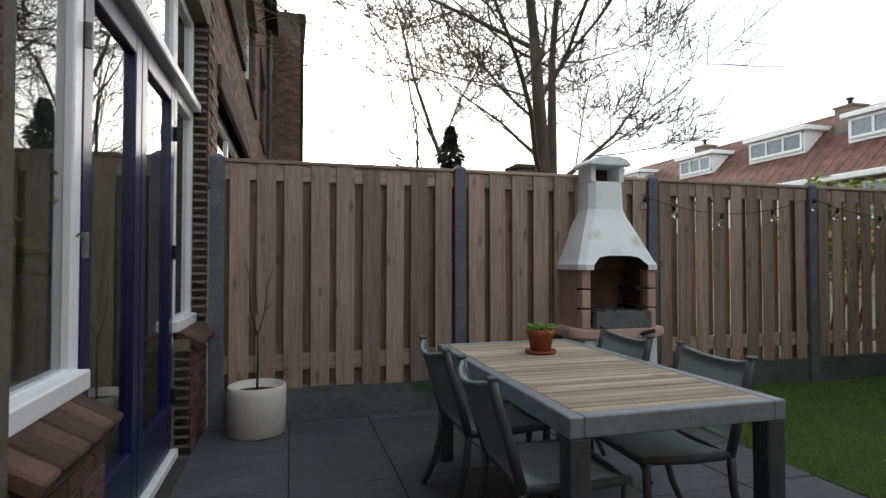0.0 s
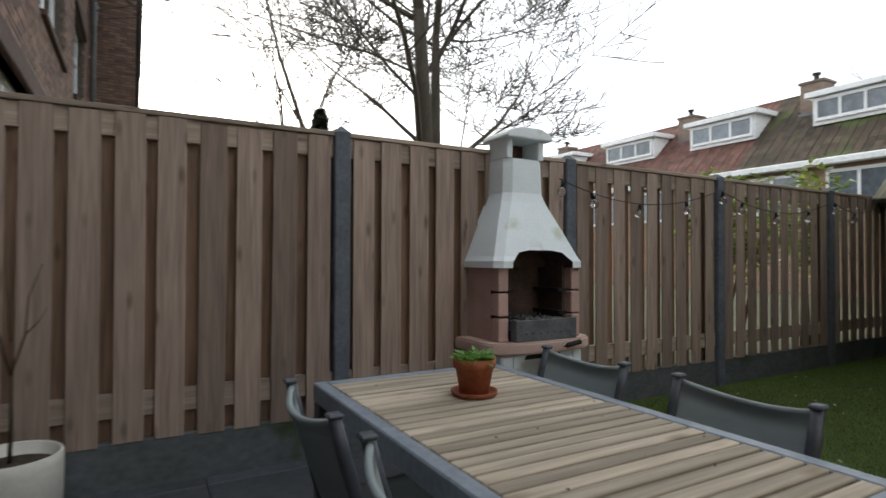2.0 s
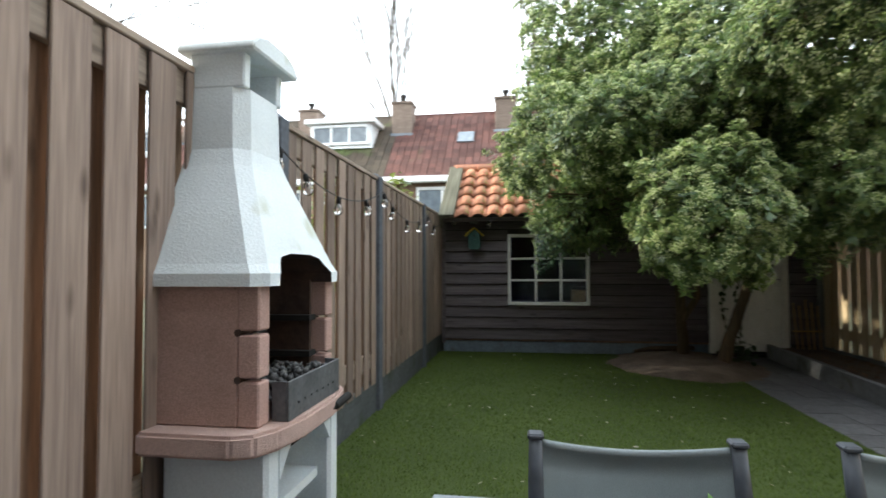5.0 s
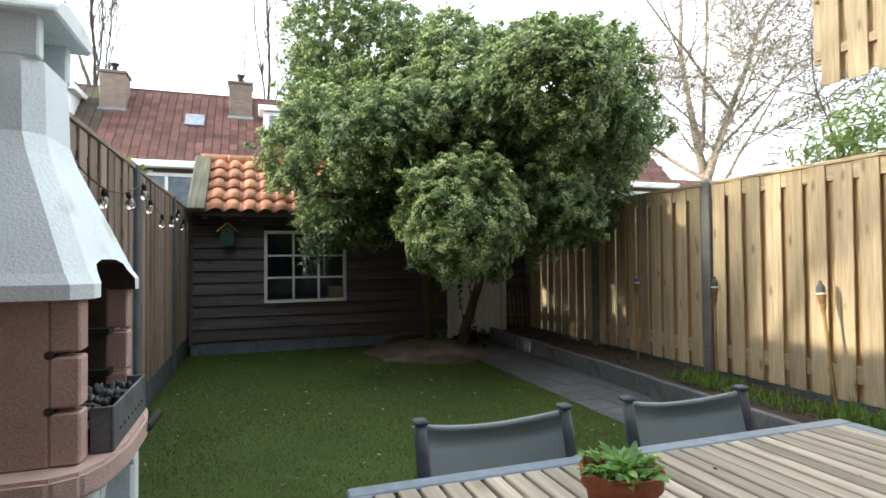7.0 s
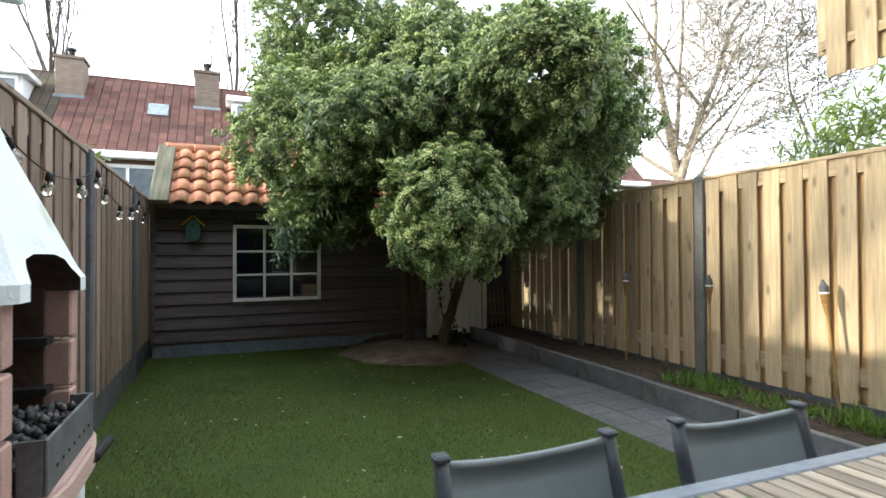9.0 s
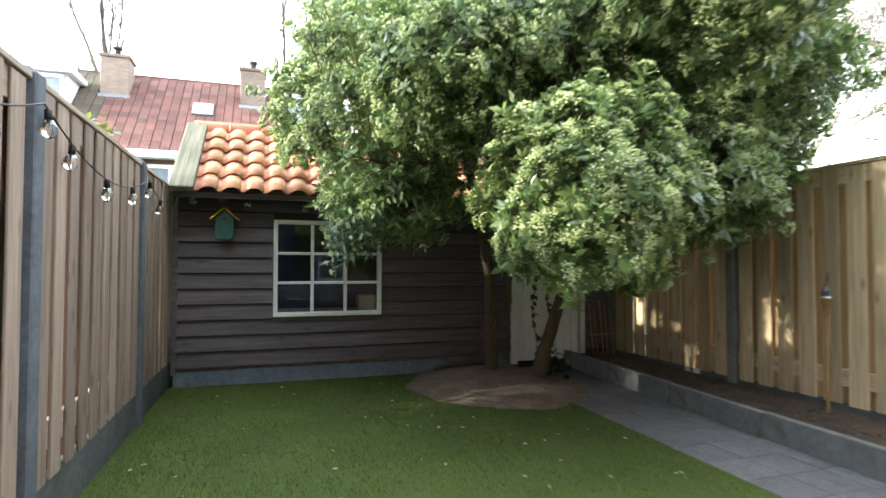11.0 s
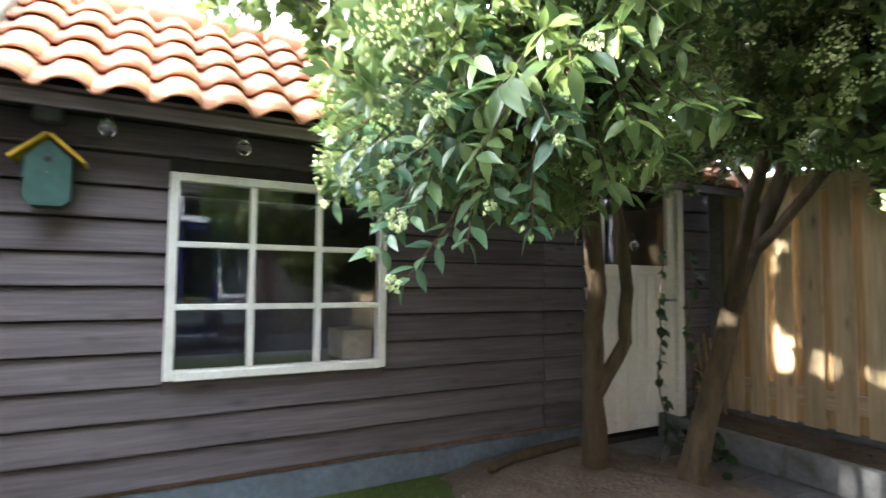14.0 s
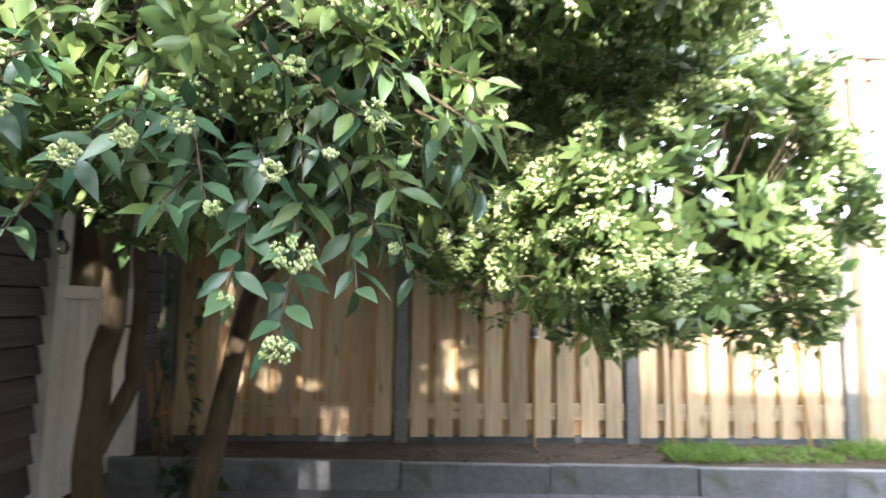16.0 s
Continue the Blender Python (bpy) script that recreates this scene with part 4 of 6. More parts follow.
LEAF_V = [(0, 0, 0), (0.3, -0.2, 0.03), (0.3, 0.2, 0.03), (0.65, -0.17, 0.0), (0.65, 0.17, 0.0), (1, 0, -0.13), (0.35, 0, -0.02), (0.7, 0, -0.06)]
LEAF_T = np.array([(0, 6, 1), (0, 2, 6), (1, 6, 7), (1, 7, 3), (6, 2, 4), (6, 4, 7), (3, 7, 5), (7, 4, 5)])
SMALL_V = [(0, 0, 0), (0.45, -0.21, 0.03), (0.45, 0.21, 0.03), (1, 0, -0.1), (0.5, 0, -0.03)]
SMALL_T = np.array([(0, 4, 1), (0, 2, 4), (1, 4, 3), (4, 2, 3)])

pot = thing("flower_pot", "terracotta pot with green herbs on a saucer", "plant pot", 1.44, 2.84, TZ)
part("saucer", lathe(bmesh.new(), [(0.07, 0.0), (0.085, 0.004), (0.09, 0.02), (0.084, 0.02), (0.08, 0.008)], 32), M_TERRA, pot, "", True)
part("pot", lathe(bmesh.new(), [(0.052, 0.009), (0.056, 0.012), (0.072, 0.105), (0.08, 0.106), (0.083, 0.14), (0.076, 0.14), (0.072, 0.12)], 32), M_TERRA, pot, "", True)
part("potting_soil", lathe(bmesh.new(), [(0.072, 0.118), (0.06, 0.126), (0.01, 0.128)], 20), M_SOIL, pot)
ms = []
for k in range(200):
    a, r = random.uniform(0, 360), random.uniform(0, 0.075)
    s = random.uniform(0.022, 0.04)
    ms.append(np.array(pose(r * math.cos(radians(a)), r * math.sin(radians(a)), 0.125 + random.uniform(0, 0.03), 0, 0, a) @ pose(0, 0, 0, random.uniform(-25, 25), random.uniform(-55, 15), random.uniform(-40, 40)) @ Matrix.Diagonal((s, s * 1.1, s, 1))))
part("herb_leaves", array_mesh("herb_leaves", *many(LEAF_V, LEAF_T, ms), M_HERB), M_HERB, pot, "fresh green leaves")

planter = thing("planter", "round pale concrete planter with a bare sapling", "planter", -0.17, 4.17, 0.0)
part("pot", lathe(bmesh.new(), [(0.185, 0.0), (0.2, 0.01), (0.205, 0.3), (0.202, 0.345), (0.196, 0.35), (0.185, 0.345), (0.182, 0.29)], 40), M_POT, planter, "", True)
part("potting_soil", lathe(bmesh.new(), [(0.183, 0.29), (0.12, 0.305), (0.01, 0.31)], 24), M_SOIL, planter)
tube("stem", [(0, 0, 0.3), (0.005, 0, 0.5), (0, 0, 0.7)], [0.009, 0.008, 0.007], M_BARK, planter, 6)
for pts, r in (([(0, 0, 0.7), (-0.05, 0, 0.9), (-0.06, 0, 1.12), (-0.09, 0.01, 1.25)], 0.006), ([(0, 0, 0.7), (0.05, 0, 0.88), (0.06, 0, 1.05), (0.11, 0, 1.2)], 0.006), ([(0, 0, 0.85), (-0.02, 0, 1.1), (-0.03, 0, 1.35)], 0.005), ([(0.05, 0, 0.88), (0.1, 0, 0.94), (0.13, 0, 1.0)], 0.003)):
    tube("branch", pts, [r, r * 0.8, r * 0.6, r * 0.4][: len(pts)], M_BARK, planter, 5)

# ---- flowering evergreen shrub ----
LOBES = [
    ("a", (7.3, 2.55, 2.45), (0.88, 0.97, 1.12), 2700),
    ("b", (8.3, 2.1, 4.1), (1.1, 1.15, 1.15), 2900),
    ("c", (6.5, -0.1, 3.1), (1.15, 1.2, 1.15), 3700),
    ("d", (5.58, 1.65, 1.7), (0.78, 0.64, 0.66), 1700),
    ("g", (6.25, 1.6, 2.75), (0.75, 0.8, 0.5), 1500),
    ("j", (7.6, -0.2, 2.5), (0.95, 0.9, 0.55), 1500),
    ("k", (5.15, 0.8, 3.05), (0.65, 0.7, 0.5), 1100),
    ("e", (6.2, 0.3, 2.0), (0.85, 0.9, 0.7), 1900),
    ("f", (7.2, 1.1, 3.3), (1.15, 1.15, 1.1), 3400),
    ("i", (5.75, 0.5, 3.0), (0.85, 1.0, 0.75), 2000),
    ("h", (8.1, 0.4, 2.7), (0.9, 1.0, 0.9), 1800),
    ("l", (7.75, 2.25, 1.97), (0.55, 0.5, 0.36), 750),
    ("m", (6.7, 0.8, 2.05), (0.7, 0.75, 0.4), 700),
    ("o", (6.0, 2.4, 2.5), (0.6, 0.55, 0.5), 1000),
]
rng = np.random.default_rng(11)


def turn_to(direction, spin):
    """A rotation whose x axis points along a direction."""
    d = Vector(direction).normalized()
    return d.to_track_quat("X", "Z").to_matrix().to_4x4() @ Matrix.Rotation(spin, 4, "X")


def big_leaf():
    """A pointed, folded, drooping leaf along x, one unit long."""
    vs, fs = [], []
    for u, w in ((0.0, 0.015), (0.1, 0.03), (0.2, 0.115), (0.4, 0.178), (0.62, 0.155), (0.84, 0.07), (1.0, 0.006)):
        for side in (-1, 0, 1):
            vs.append((u, side * w, (0.36 * w if side else 0.0) - 0.16 * u * u + 0.05 * u))
    for k in range(6):
        for c in (0, 1):
            a = 3 * k + c
            fs += [(a, a + 3, a + 1), (a + 1, a + 3, a + 4)]
    return np.array(vs), np.array(fs)


BIG_V, BIG_T = big_leaf()


FACE = Vector((-0.3, 0.5, 0.8))


def leaf_at(p, direction, size, roll):
    """A leaf that starts at p, its face turned up."""
    x = Vector(direction).normalized()
    y = FACE.cross(x).normalized()
    m = Matrix((x, y, x.cross(y))).transposed().to_4x4()
    return Matrix.Translation(p) @ m @ Matrix.Rotation(roll, 4, "X") @ Matrix.Diagonal((size, size, size, 1))


leaf_far, leaf_near, bud_ms, twig_v, twig_f = [], [], [], [], []
for nm, c, r, count in LOBES:
    c, r = Vector(c), Vector(r)
    count = int(count * 0.78)
    made = 0
    tries = 0
    while made < count and tries < count * 5:
        tries += 1
        d = Vector(rng.normal(size=3)).normalized()
        lump = 0.9 + 0.36 * noise.noise(c + d * 1.9) + 0.22 * noise.noise(c + d * 4.7) + 0.13 * noise.noise(c * 2 + d * 9.0)
        depth = 1 - 0.3 * rng.random() ** 2
        p = c + Vector((d.x * r.x, d.y * r.y, d.z * r.z)) * (lump * depth)
        if p.z < 0.85 or (p.x > 6.3 and p.y > 0.9 and p.z < 1.42) or noise.noise(p * 4.2) < -0.32:
            continue
        if any(n2 != nm and ((p.x - c2[0]) / r2[0]) ** 2 + ((p.y - c2[1]) / r2[1]) ** 2 + ((p.z - c2[2]) / r2[2]) ** 2 < 0.42 for n2, c2, r2, _ in LOBES):
            continue
        if p.y > 2.2 and p.z < 1.5 + 0.5 * max(0.0, p.y - 2.8):
            continue
        if p.y > 2.2 and p.x < 6.35 and p.z < 2.05:
            continue
        if p.y > 3.42 - 0.29 * (p.x - 5.96) and p.z < 2.15:
            continue
        made += 1
        near = nm == "a" and p.x < 7.5 and p.z < 2.15
        n_l = int(rng.integers(7, 11))
        out = (d + Vector((0, 0, 0.45))).normalized()
        base = Matrix.Translation(p) @ turn_to(out, rng.uniform(0, 6.28))
        for k in range(n_l):
            s = rng.uniform(0.05, 0.08) if near else rng.uniform(0.06, 0.1)
            m = base @ Matrix.Rotation(6.283 * k / n_l + rng.uniform(-0.4, 0.4), 4, "X") @ Matrix.Translation((rng.uniform(-0.05, 0.02), 0, 0)) @ Matrix.Rotation(rng.uniform(-1.75, -0.75), 4, "Y") @ Matrix.Rotation(rng.uniform(-0.5, 0.5), 4, "X") @ Matrix.Diagonal((s, s, s, 1))
            (leaf_near if near else leaf_far).append(np.array(m))
        if depth > 0.86 and rng.random() < (0.4 if near else 0.62 if nm in "dgo" else 0.4 if nm in "ehijlm" else 0.88):
            wide = rng.uniform(0.02, 0.034)
            fine = near or nm in "dem"
            for k in range(40 if fine else 17):
                u, w = rng.normal(size=2) * wide
                o = Vector((0.046 - 9 * (u * u + w * w) + rng.uniform(-0.005, 0.005), u, w))
                s = rng.uniform(0.0034, 0.0056) if near else rng.uniform(0.0058, 0.0088) if fine else rng.uniform(0.008, 0.0135)
                bud_ms.append(np.array(base @ Matrix.Translation(o) @ Matrix.Diagonal((s, s, s, 1))))
        if rng.random() < (0.5 if near else 0.14):
            tube_lists(twig_v, twig_f, [p - out * 0.25 + Vector((0, 0, -0.05)), p - out * 0.1, p], [0.005, 0.004, 0.002], 4)

# the low spray beside the lawn: twig tips, with the width of the flower head on each
TIPS = [
    (6.77, 2.99, 1.33, 0.042), (6.79, 2.99, 1.19, 0.032), (6.67, 2.96, 1.56, 0.034), (6.52, 2.73, 1.53, 0.018), (6.64, 2.85, 1.36, 0.016), (7.11, 3.0, 1.47, 0.03),
    (6.86, 3.02, 1.26, 0.02), (6.94, 3.02, 1.52, 0.026), (6.81, 3.01, 1.45, 0.024), (6.79, 3.0, 1.62, 0.024), (6.73, 2.97, 1.49, 0.012), (6.45, 2.83, 1.46, 0.014),
    (6.68, 2.89, 1.27, 0), (6.58, 2.79, 1.3, 0), (6.44, 2.75, 1.65, 0.03), (6.61, 2.92, 1.66, 0), (7.02, 3.02, 1.5, 0.024), (6.9, 3.01, 1.4, 0.016),
    (7.29, 3.01, 1.43, 0.02), (7.21, 3.03, 1.54, 0.03), (7.22, 3.0, 1.63, 0.02), (7.3, 2.87, 1.37, 0), (6.97, 3.01, 1.4, 0),
]
HUB = Vector((7.05, 2.3, 1.95))
spray_leaves, spray_heads = [], []


def sprig(tip, pairs, keep_leaf):
    axis = (tip - HUB).normalized()
    axis = (axis + Vector((0, 0, -0.25)) + Vector(rng.normal(size=3)) * 0.22).normalized()
    side = axis.cross(Vector((0, 0, 1))).normalized()
    other = axis.cross(side).normalized()
    turn = rng.uniform(0, 3.14)
    for k in range(pairs):
        p = tip - axis * (0.01 + 0.036 * k)
        a = turn + 1.57 * k
        for sgn in (1, -1):
            b = (side * math.cos(a) + other * math.sin(a)) * sgn
            w = rng.uniform(0.35, 0.8)
            dv = b + axis * w + Vector((0, 0, -0.3)) + Vector(rng.normal(size=3)) * 0.12
            keep_leaf(leaf_at(p, dv, rng.uniform(0.06, 0.092), rng.uniform(-0.45, 0.45)))
    tube_lists(twig_v, twig_f, [HUB.lerp(tip, 0.35) + Vector((0, 0, 0.1)), tip - axis * 0.17 + Vector((0, 0, 0.02)), tip], [0.006, 0.0035, 0.002], 5)
    return axis


for x, y, z, head in TIPS:
    axis = sprig(Vector((x, y, z)), 6, spray_leaves.append)
    if head:
        spray_heads.append((Vector((x, y, z)), (axis + Vector((-0.3, 0.5, 0.5))).normalized(), head))
for k in range(330):
    tip = Vector((rng.uniform(6.42, 7.5), rng.uniform(2.3, 2.97), rng.uniform(1.36, 1.95)))
    if tip.z > 1.3 + 0.45 * abs(tip.x - 6.8) and ((tip.x - 6.95) / 0.55) ** 2 + ((tip.z - 1.75) / 0.4) ** 2 < 1.2:
        sprig(tip, 5, lambda m: leaf_near.append(np.array(m)))

shrub = thing("flowering_shrub", "large evergreen shrub with pale flower clusters beside the shed", "shrub", 7.9, 1.0, 0.1)
INV = shrub.matrix_world.inverted()


def under(ob):
    ob.parent = shrub
    ob.matrix_parent_inverse = INV
    return ob


STEMS = [
    [((8.1, 1.15, 0.03), 0.08), ((8.08, 1.17, 0.5), 0.064), ((8.05, 1.2, 0.95), 0.057), ((7.95, 1.3, 1.5), 0.052), ((7.85, 1.5, 2.2), 0.05), ((8.1, 1.8, 3.2), 0.03), ((8.3, 2.1, 4.2), 0.015)],
    [((8.05, 1.16, 0.55), 0.045), ((8.0, 1.02, 0.85), 0.04), ((8.0, 1.0, 1.15), 0.038), ((7.95, 1.1, 1.6), 0.033), ((7.6, 1.6, 2.0), 0.028), ((7.2, 2.3, 2.2), 0.018), ((6.95, 2.75, 1.7), 0.008)],
    [((7.72, 0.82, 0.03), 0.085), ((7.7, 0.72, 0.4), 0.068), ((7.66, 0.58, 0.85), 0.06), ((7.6, 0.42, 1.35), 0.052), ((7.4, 0.3, 2.0), 0.05), ((7.0, 0.2, 2.8), 0.03), ((6.6, -0.1, 3.6), 0.012)],
    [((7.64, 0.52, 1.0), 0.045), ((7.5, 0.62, 1.45), 0.04), ((7.2, 0.85, 2.0), 0.035), ((6.6, 1.3, 2.2), 0.025), ((6.0, 1.6, 1.95), 0.015), ((5.5, 1.75, 1.7), 0.006)],
    [((7.6, 0.42, 1.35), 0.035), ((7.2, 0.35, 1.8), 0.028), ((6.6, 0.3, 2.1), 0.018), ((6.0, 0.25, 2.2), 0.008)],
    [((7.85, 1.5, 2.2), 0.035), ((7.5, 1.4, 2.8), 0.028), ((7.2, 1.1, 3.5), 0.015)],
    [((7.55, 0.4, 1.6), 0.03), ((7.9, 0.3, 2.2), 0.024), ((8.2, 0.3, 2.9), 0.012)],
]
for k, st in enumerate(STEMS):
    pts, rad = [], []
    for (p, r), (q, r2) in zip(st, st[1:]):
        for u in (0.0, 0.33, 0.66):
            w = Vector(p).lerp(Vector(q), u)
            pts.append(w + Vector((noise.noise(w * 3), noise.noise(w * 3 + Vector((5, 0, 0))), 0)) * 0.03)
            rad.append(r + (r2 - r) * u)
    pts.append(Vector(st[-1][0])), rad.append(st[-1][1])
    under(tube("trunk" if k in (0, 2) else "limb", pts, rad, M_BARK, None, 10))
under(tagged(part("twig_growth", raw_mesh("twig_growth", twig_v, twig_f, M_BARK), M_BARK), kind="stuff"))
under(tagged(part("crown", array_mesh("crown", *many(SMALL_V, SMALL_T, leaf_far), M_LEAF), M_LEAF), "dense dark green pointed leaves", kind="stuff"))
under(tagged(part("lower_crown", array_mesh("lower_crown", *many(BIG_V, BIG_T, leaf_near), M_LEAF, True), M_LEAF), "hanging dark green pointed leaves", kind="stuff"))
under(tagged(part("blossom", array_mesh("blossom", *many(cv, cf, bud_ms), M_FLOWER), M_FLOWER), "pale yellow-green buds and white flowers", kind="stuff"))
M_LEAF_ONE = leafy("shrub_leaf", (0.04, 0.095, 0.05), (0.11, 0.185, 0.085), rough=0.28, through_light=0.22)
n1 = M_LEAF_ONE.node_tree
n1.links.new(n1.nodes.new("ShaderNodeObjectInfo").outputs["Random"], n1.nodes["Color Ramp"].inputs["Fac"])
one_leaf = array_mesh("leaf", BIG_V, BIG_T, M_LEAF_ONE, True)
for m in spray_leaves[:290]:
    ob = new("leaf", one_leaf)
    ob.parent = shrub
    ob.matrix_local = INV @ m
bm = bmesh.new()
bmesh.ops.create_icosphere(bm, subdivisions=1, radius=1.0)
bm.verts.index_update()
bud_v, bud_f = np.array([v.co[:] for v in bm.verts]), np.array([[v.index for v in f.verts] for f in bm.faces])
bm.free()
for p, axis, head in spray_heads:
    ms, sv, sf = [], [], []
    turn = turn_to(axis, 0.0)
    umbels = [(head * 0.72 * math.cos(q * 0.9) * rng.uniform(0.5, 1.1), head * 0.6 * math.sin(q * 0.9) * rng.uniform(0.5, 1.1)) for q in range(7)]
    for k in range(int(45 + 2300 * head)):
        rr, a = head * 0.62 * math.sqrt(rng.random()), rng.uniform(0, 6.283)
        if k % 8:
            rr, a = head * 0.24 * math.sqrt(rng.random()), rng.uniform(0, 6.283)
            cu, cw = umbels[k % len(umbels)]
            cu, cw = cu + rr * math.cos(a), cw + rr * math.sin(a)
            rr, a = math.hypot(cu, cw), math.atan2(cw, cu)
        q = p + turn.to_3x3() @ Vector((0.028 + 0.3 * head - 6 * rr * rr + rng.uniform(-0.006, 0.003), rr * math.cos(a), rr * math.sin(a)))
        s = rng.uniform(0.002, 0.0033) * (1.35 if rng.random() < 0.2 else 1.0)
        ms.append(np.array(Matrix.Translation(q) @ Matrix.Diagonal((s, s, s * 1.1, 1))))
        if k % 4 == 0:
            tube_lists(sv, sf, [p, p.lerp(q, 0.6) + axis * 0.004, q], [0.0012, 0.001, 0.0008], 3)
    hd = under(part("flower_head", array_mesh("flower_head", *many(bud_v, bud_f, ms), M_FLOWER, True), M_FLOWER, None, "cluster of pale buds and white flowers"))
    st = part("flower_stalks", raw_mesh("flower_stalks", sv, sf, M_BUDSTALK), M_BUDSTALK)
    st.parent = hd
    st.matrix_parent_inverse = INV

# climbing ivy by the shed door
ivy = thing("ivy", "dark ivy climbing thin stems before the shed door", "climber", 7.95, 0.62, 0.06)
ms = []
for sx in (-0.05, 0.06):
    pts = [Vector((sx + 0.03 * math.sin(k * 1.3 + sx * 40), sx * 1.2 + 0.03 * math.cos(k), 0.115 * k)) for k in range(12)]
    tube("stem", pts, 0.005, M_BARK, ivy, 5)
    for p in pts:
        for q in range(3):
            s = random.uniform(0.05, 0.085)
            ms.append(np.array(Matrix.Translation(p) @ pose(0, 0, random.uniform(0, 0.1), random.uniform(-40, 40), random.uniform(10, 70), random.uniform(100, 260)) @ Matrix.Diagonal((s, s * 1.7, s, 1))))
for k in range(60):
    s = random.uniform(0.06, 0.1)
    ms.append(np.array(pose(random.uniform(-0.25, 0.0), random.uniform(-0.2, 0.1), random.uniform(0.02, 0.28), random.uniform(-40, 40), random.uniform(0, 60), random.uniform(0, 360)) @ Matrix.Diagonal((s, s * 1.6, s, 1))))
part("foliage", array_mesh("foliage", *many(LEAF_V, LEAF_T, ms), M_IVY), M_IVY, ivy)

log = tube("fallen_log", [(8.36, 1.72, 0.1), (8.42, 1.5, 0.13), (8.46, 1.25, 0.13), (8.5, 0.92, 0.135)], [0.018, 0.03, 0.034, 0.03], M_BARK, None, 8)
tagged(log, "short bare branch lying on the soil", "branch")

# fallen leaves on the lawn and crumbs in the bed
ms = []
for k in range(120):
    x, y = random.uniform(3.1, 8.5), random.uniform(0.9, 4.3)
    s = random.uniform(0.02, 0.045)
    ms.append(np.array(pose(x, y, 0.022, random.uniform(-25, 25), random.uniform(-25, 25), random.uniform(0, 360)) @ Matrix.Diagonal((s, s * 1.2, s, 1))))
tagged(part("fallen_leaves", array_mesh("fallen_leaves", *many(LEAF_V, LEAF_T, ms), M_DEAD), M_DEAD), "small pale dry leaves scattered on the lawn", "leaves", kind="stuff")
ms = []
for k in range(1800):
    x, y = random.uniform(1.0, 8.5), random.uniform(-0.7, -0.12)
    s = random.uniform(0.02, 0.05)
    ms.append(np.array(pose(x, y, 0.145, random.uniform(-40, 40), random.uniform(-40, 40), random.uniform(0, 360)) @ Matrix.Diagonal((s, s, s, 1))))
M_LITTER = leafy("leaf_litter", (0.06, 0.035, 0.02), (0.17, 0.1, 0.06), rough=0.9, through_light=0.1, spec=0.1)
tagged(part("leaf_litter", array_mesh("leaf_litter", *many(SMALL_V, SMALL_T, ms), M_LITTER), M_LITTER), "brown leaf litter on the bed", "leaves", kind="stuff")


def tuft(x, y, z, n, height, spread, mat, name, label):
    ms = []
    for k in range(n):
        s = height * random.uniform(0.5, 1.1)
        a = random.uniform(0, 360)
        ms.append(np.array(pose(x + random.uniform(-spread, spread), y + random.uniform(-0.2, 0.16), z, 0, 0, a) @ pose(0, 0, 0, 0, -random.uniform(35, 85), 0) @ Matrix.Diagonal((s, 0.03, s * 0.6, 1))))
    return tagged(part(name, array_mesh(name, *many(LEAF_V, LEAF_T, ms), mat), mat), label, "weeds", kind="stuff")


M_WEED = leafy("weed_leaves", (0.07, 0.14, 0.02), (0.16, 0.27, 0.05))
tuft(4.45, -0.3, 0.13, 460, 0.13, 0.28, M_WEED, "weeds", "bright green grassy weeds in the bed")
tuft(3.8, -0.3, 0.13, 420, 0.09, 0.4, M_WEED, "weeds", "low green weeds along the bed edge")
tuft(3.1, -0.35, 0.13, 300, 0.15, 0.22, M_WEED, "weeds", "tall grassy weeds beside the fence")
tuft(2.2, -0.35, 0.13, 360, 0.12, 0.5, M_WEED, "weeds", "green weeds in the raised bed")

# bamboo garden torches
for x, y, tilt in ((5.66, -0.55, 0.0), (4.545, -0.55, 0.3), (3.42, -0.55, 6.5)):
    t = thing("garden_torch", "bamboo garden torch with woven oil holder", "torch", x, y, 0.1, "garden torches")
    t.matrix_world = pose(x, y, 0.1, 0, tilt, 0)
    part("cane", lathe(bmesh.new(), [(0.012, 0), (0.012, 0.22), (0.014, 0.225), (0.012, 0.23), (0.012, 0.47), (0.014, 0.475), (0.012, 0.48), (0.012, 0.76)], 10), M_CANE, t)
    part("basket", lathe(bmesh.new(), [(0.01, 0.72), (0.02, 0.8), (0.033, 0.9), (0.034, 0.905)], 12), M_WEAVE, t)
    part("band", lathe(bmesh.new(), [(0.0345, 0.895), (0.0345, 0.908)], 12), M_FRAME, t)
    part("oil_can", lathe(bmesh.new(), [(0.03, 0.9), (0.031, 0.95), (0.02, 0.97), (0.012, 0.985), (0.012, 1.0)], 12), M_STEEL, t)

# ---- string lights ----
lights = thing("string_lights", "unlit clear bulbs on a black cable along fence and shed", "string lights", 3.3, FY - 0.09, 1.9)
anchors = [(3.2, 1.86), (5.22, 1.9), (7.3, 1.9), (8.3, 1.86)]
cable = []
hang = []
for (x0, z0), (x1, z1) in zip(anchors, anchors[1:]):
    n = 16
    for k in range(n):
        u = k / n
        cable.append(Vector((x0 + (x1 - x0) * u, FY - 0.09, z0 + (z1 - z0) * u - 0.17 * 4 * u * (1 - u) * (x1 - x0) / 2)))
    for u in ((0.02, 0.17, 0.45, 0.75) if x1 - x0 > 1.5 else (0.05, 0.5)):
        hang.append((x0 + (x1 - x0) * u, FY - 0.09, z0 + (z1 - z0) * u - 0.17 * 4 * u * (1 - u) * (x1 - x0) / 2))
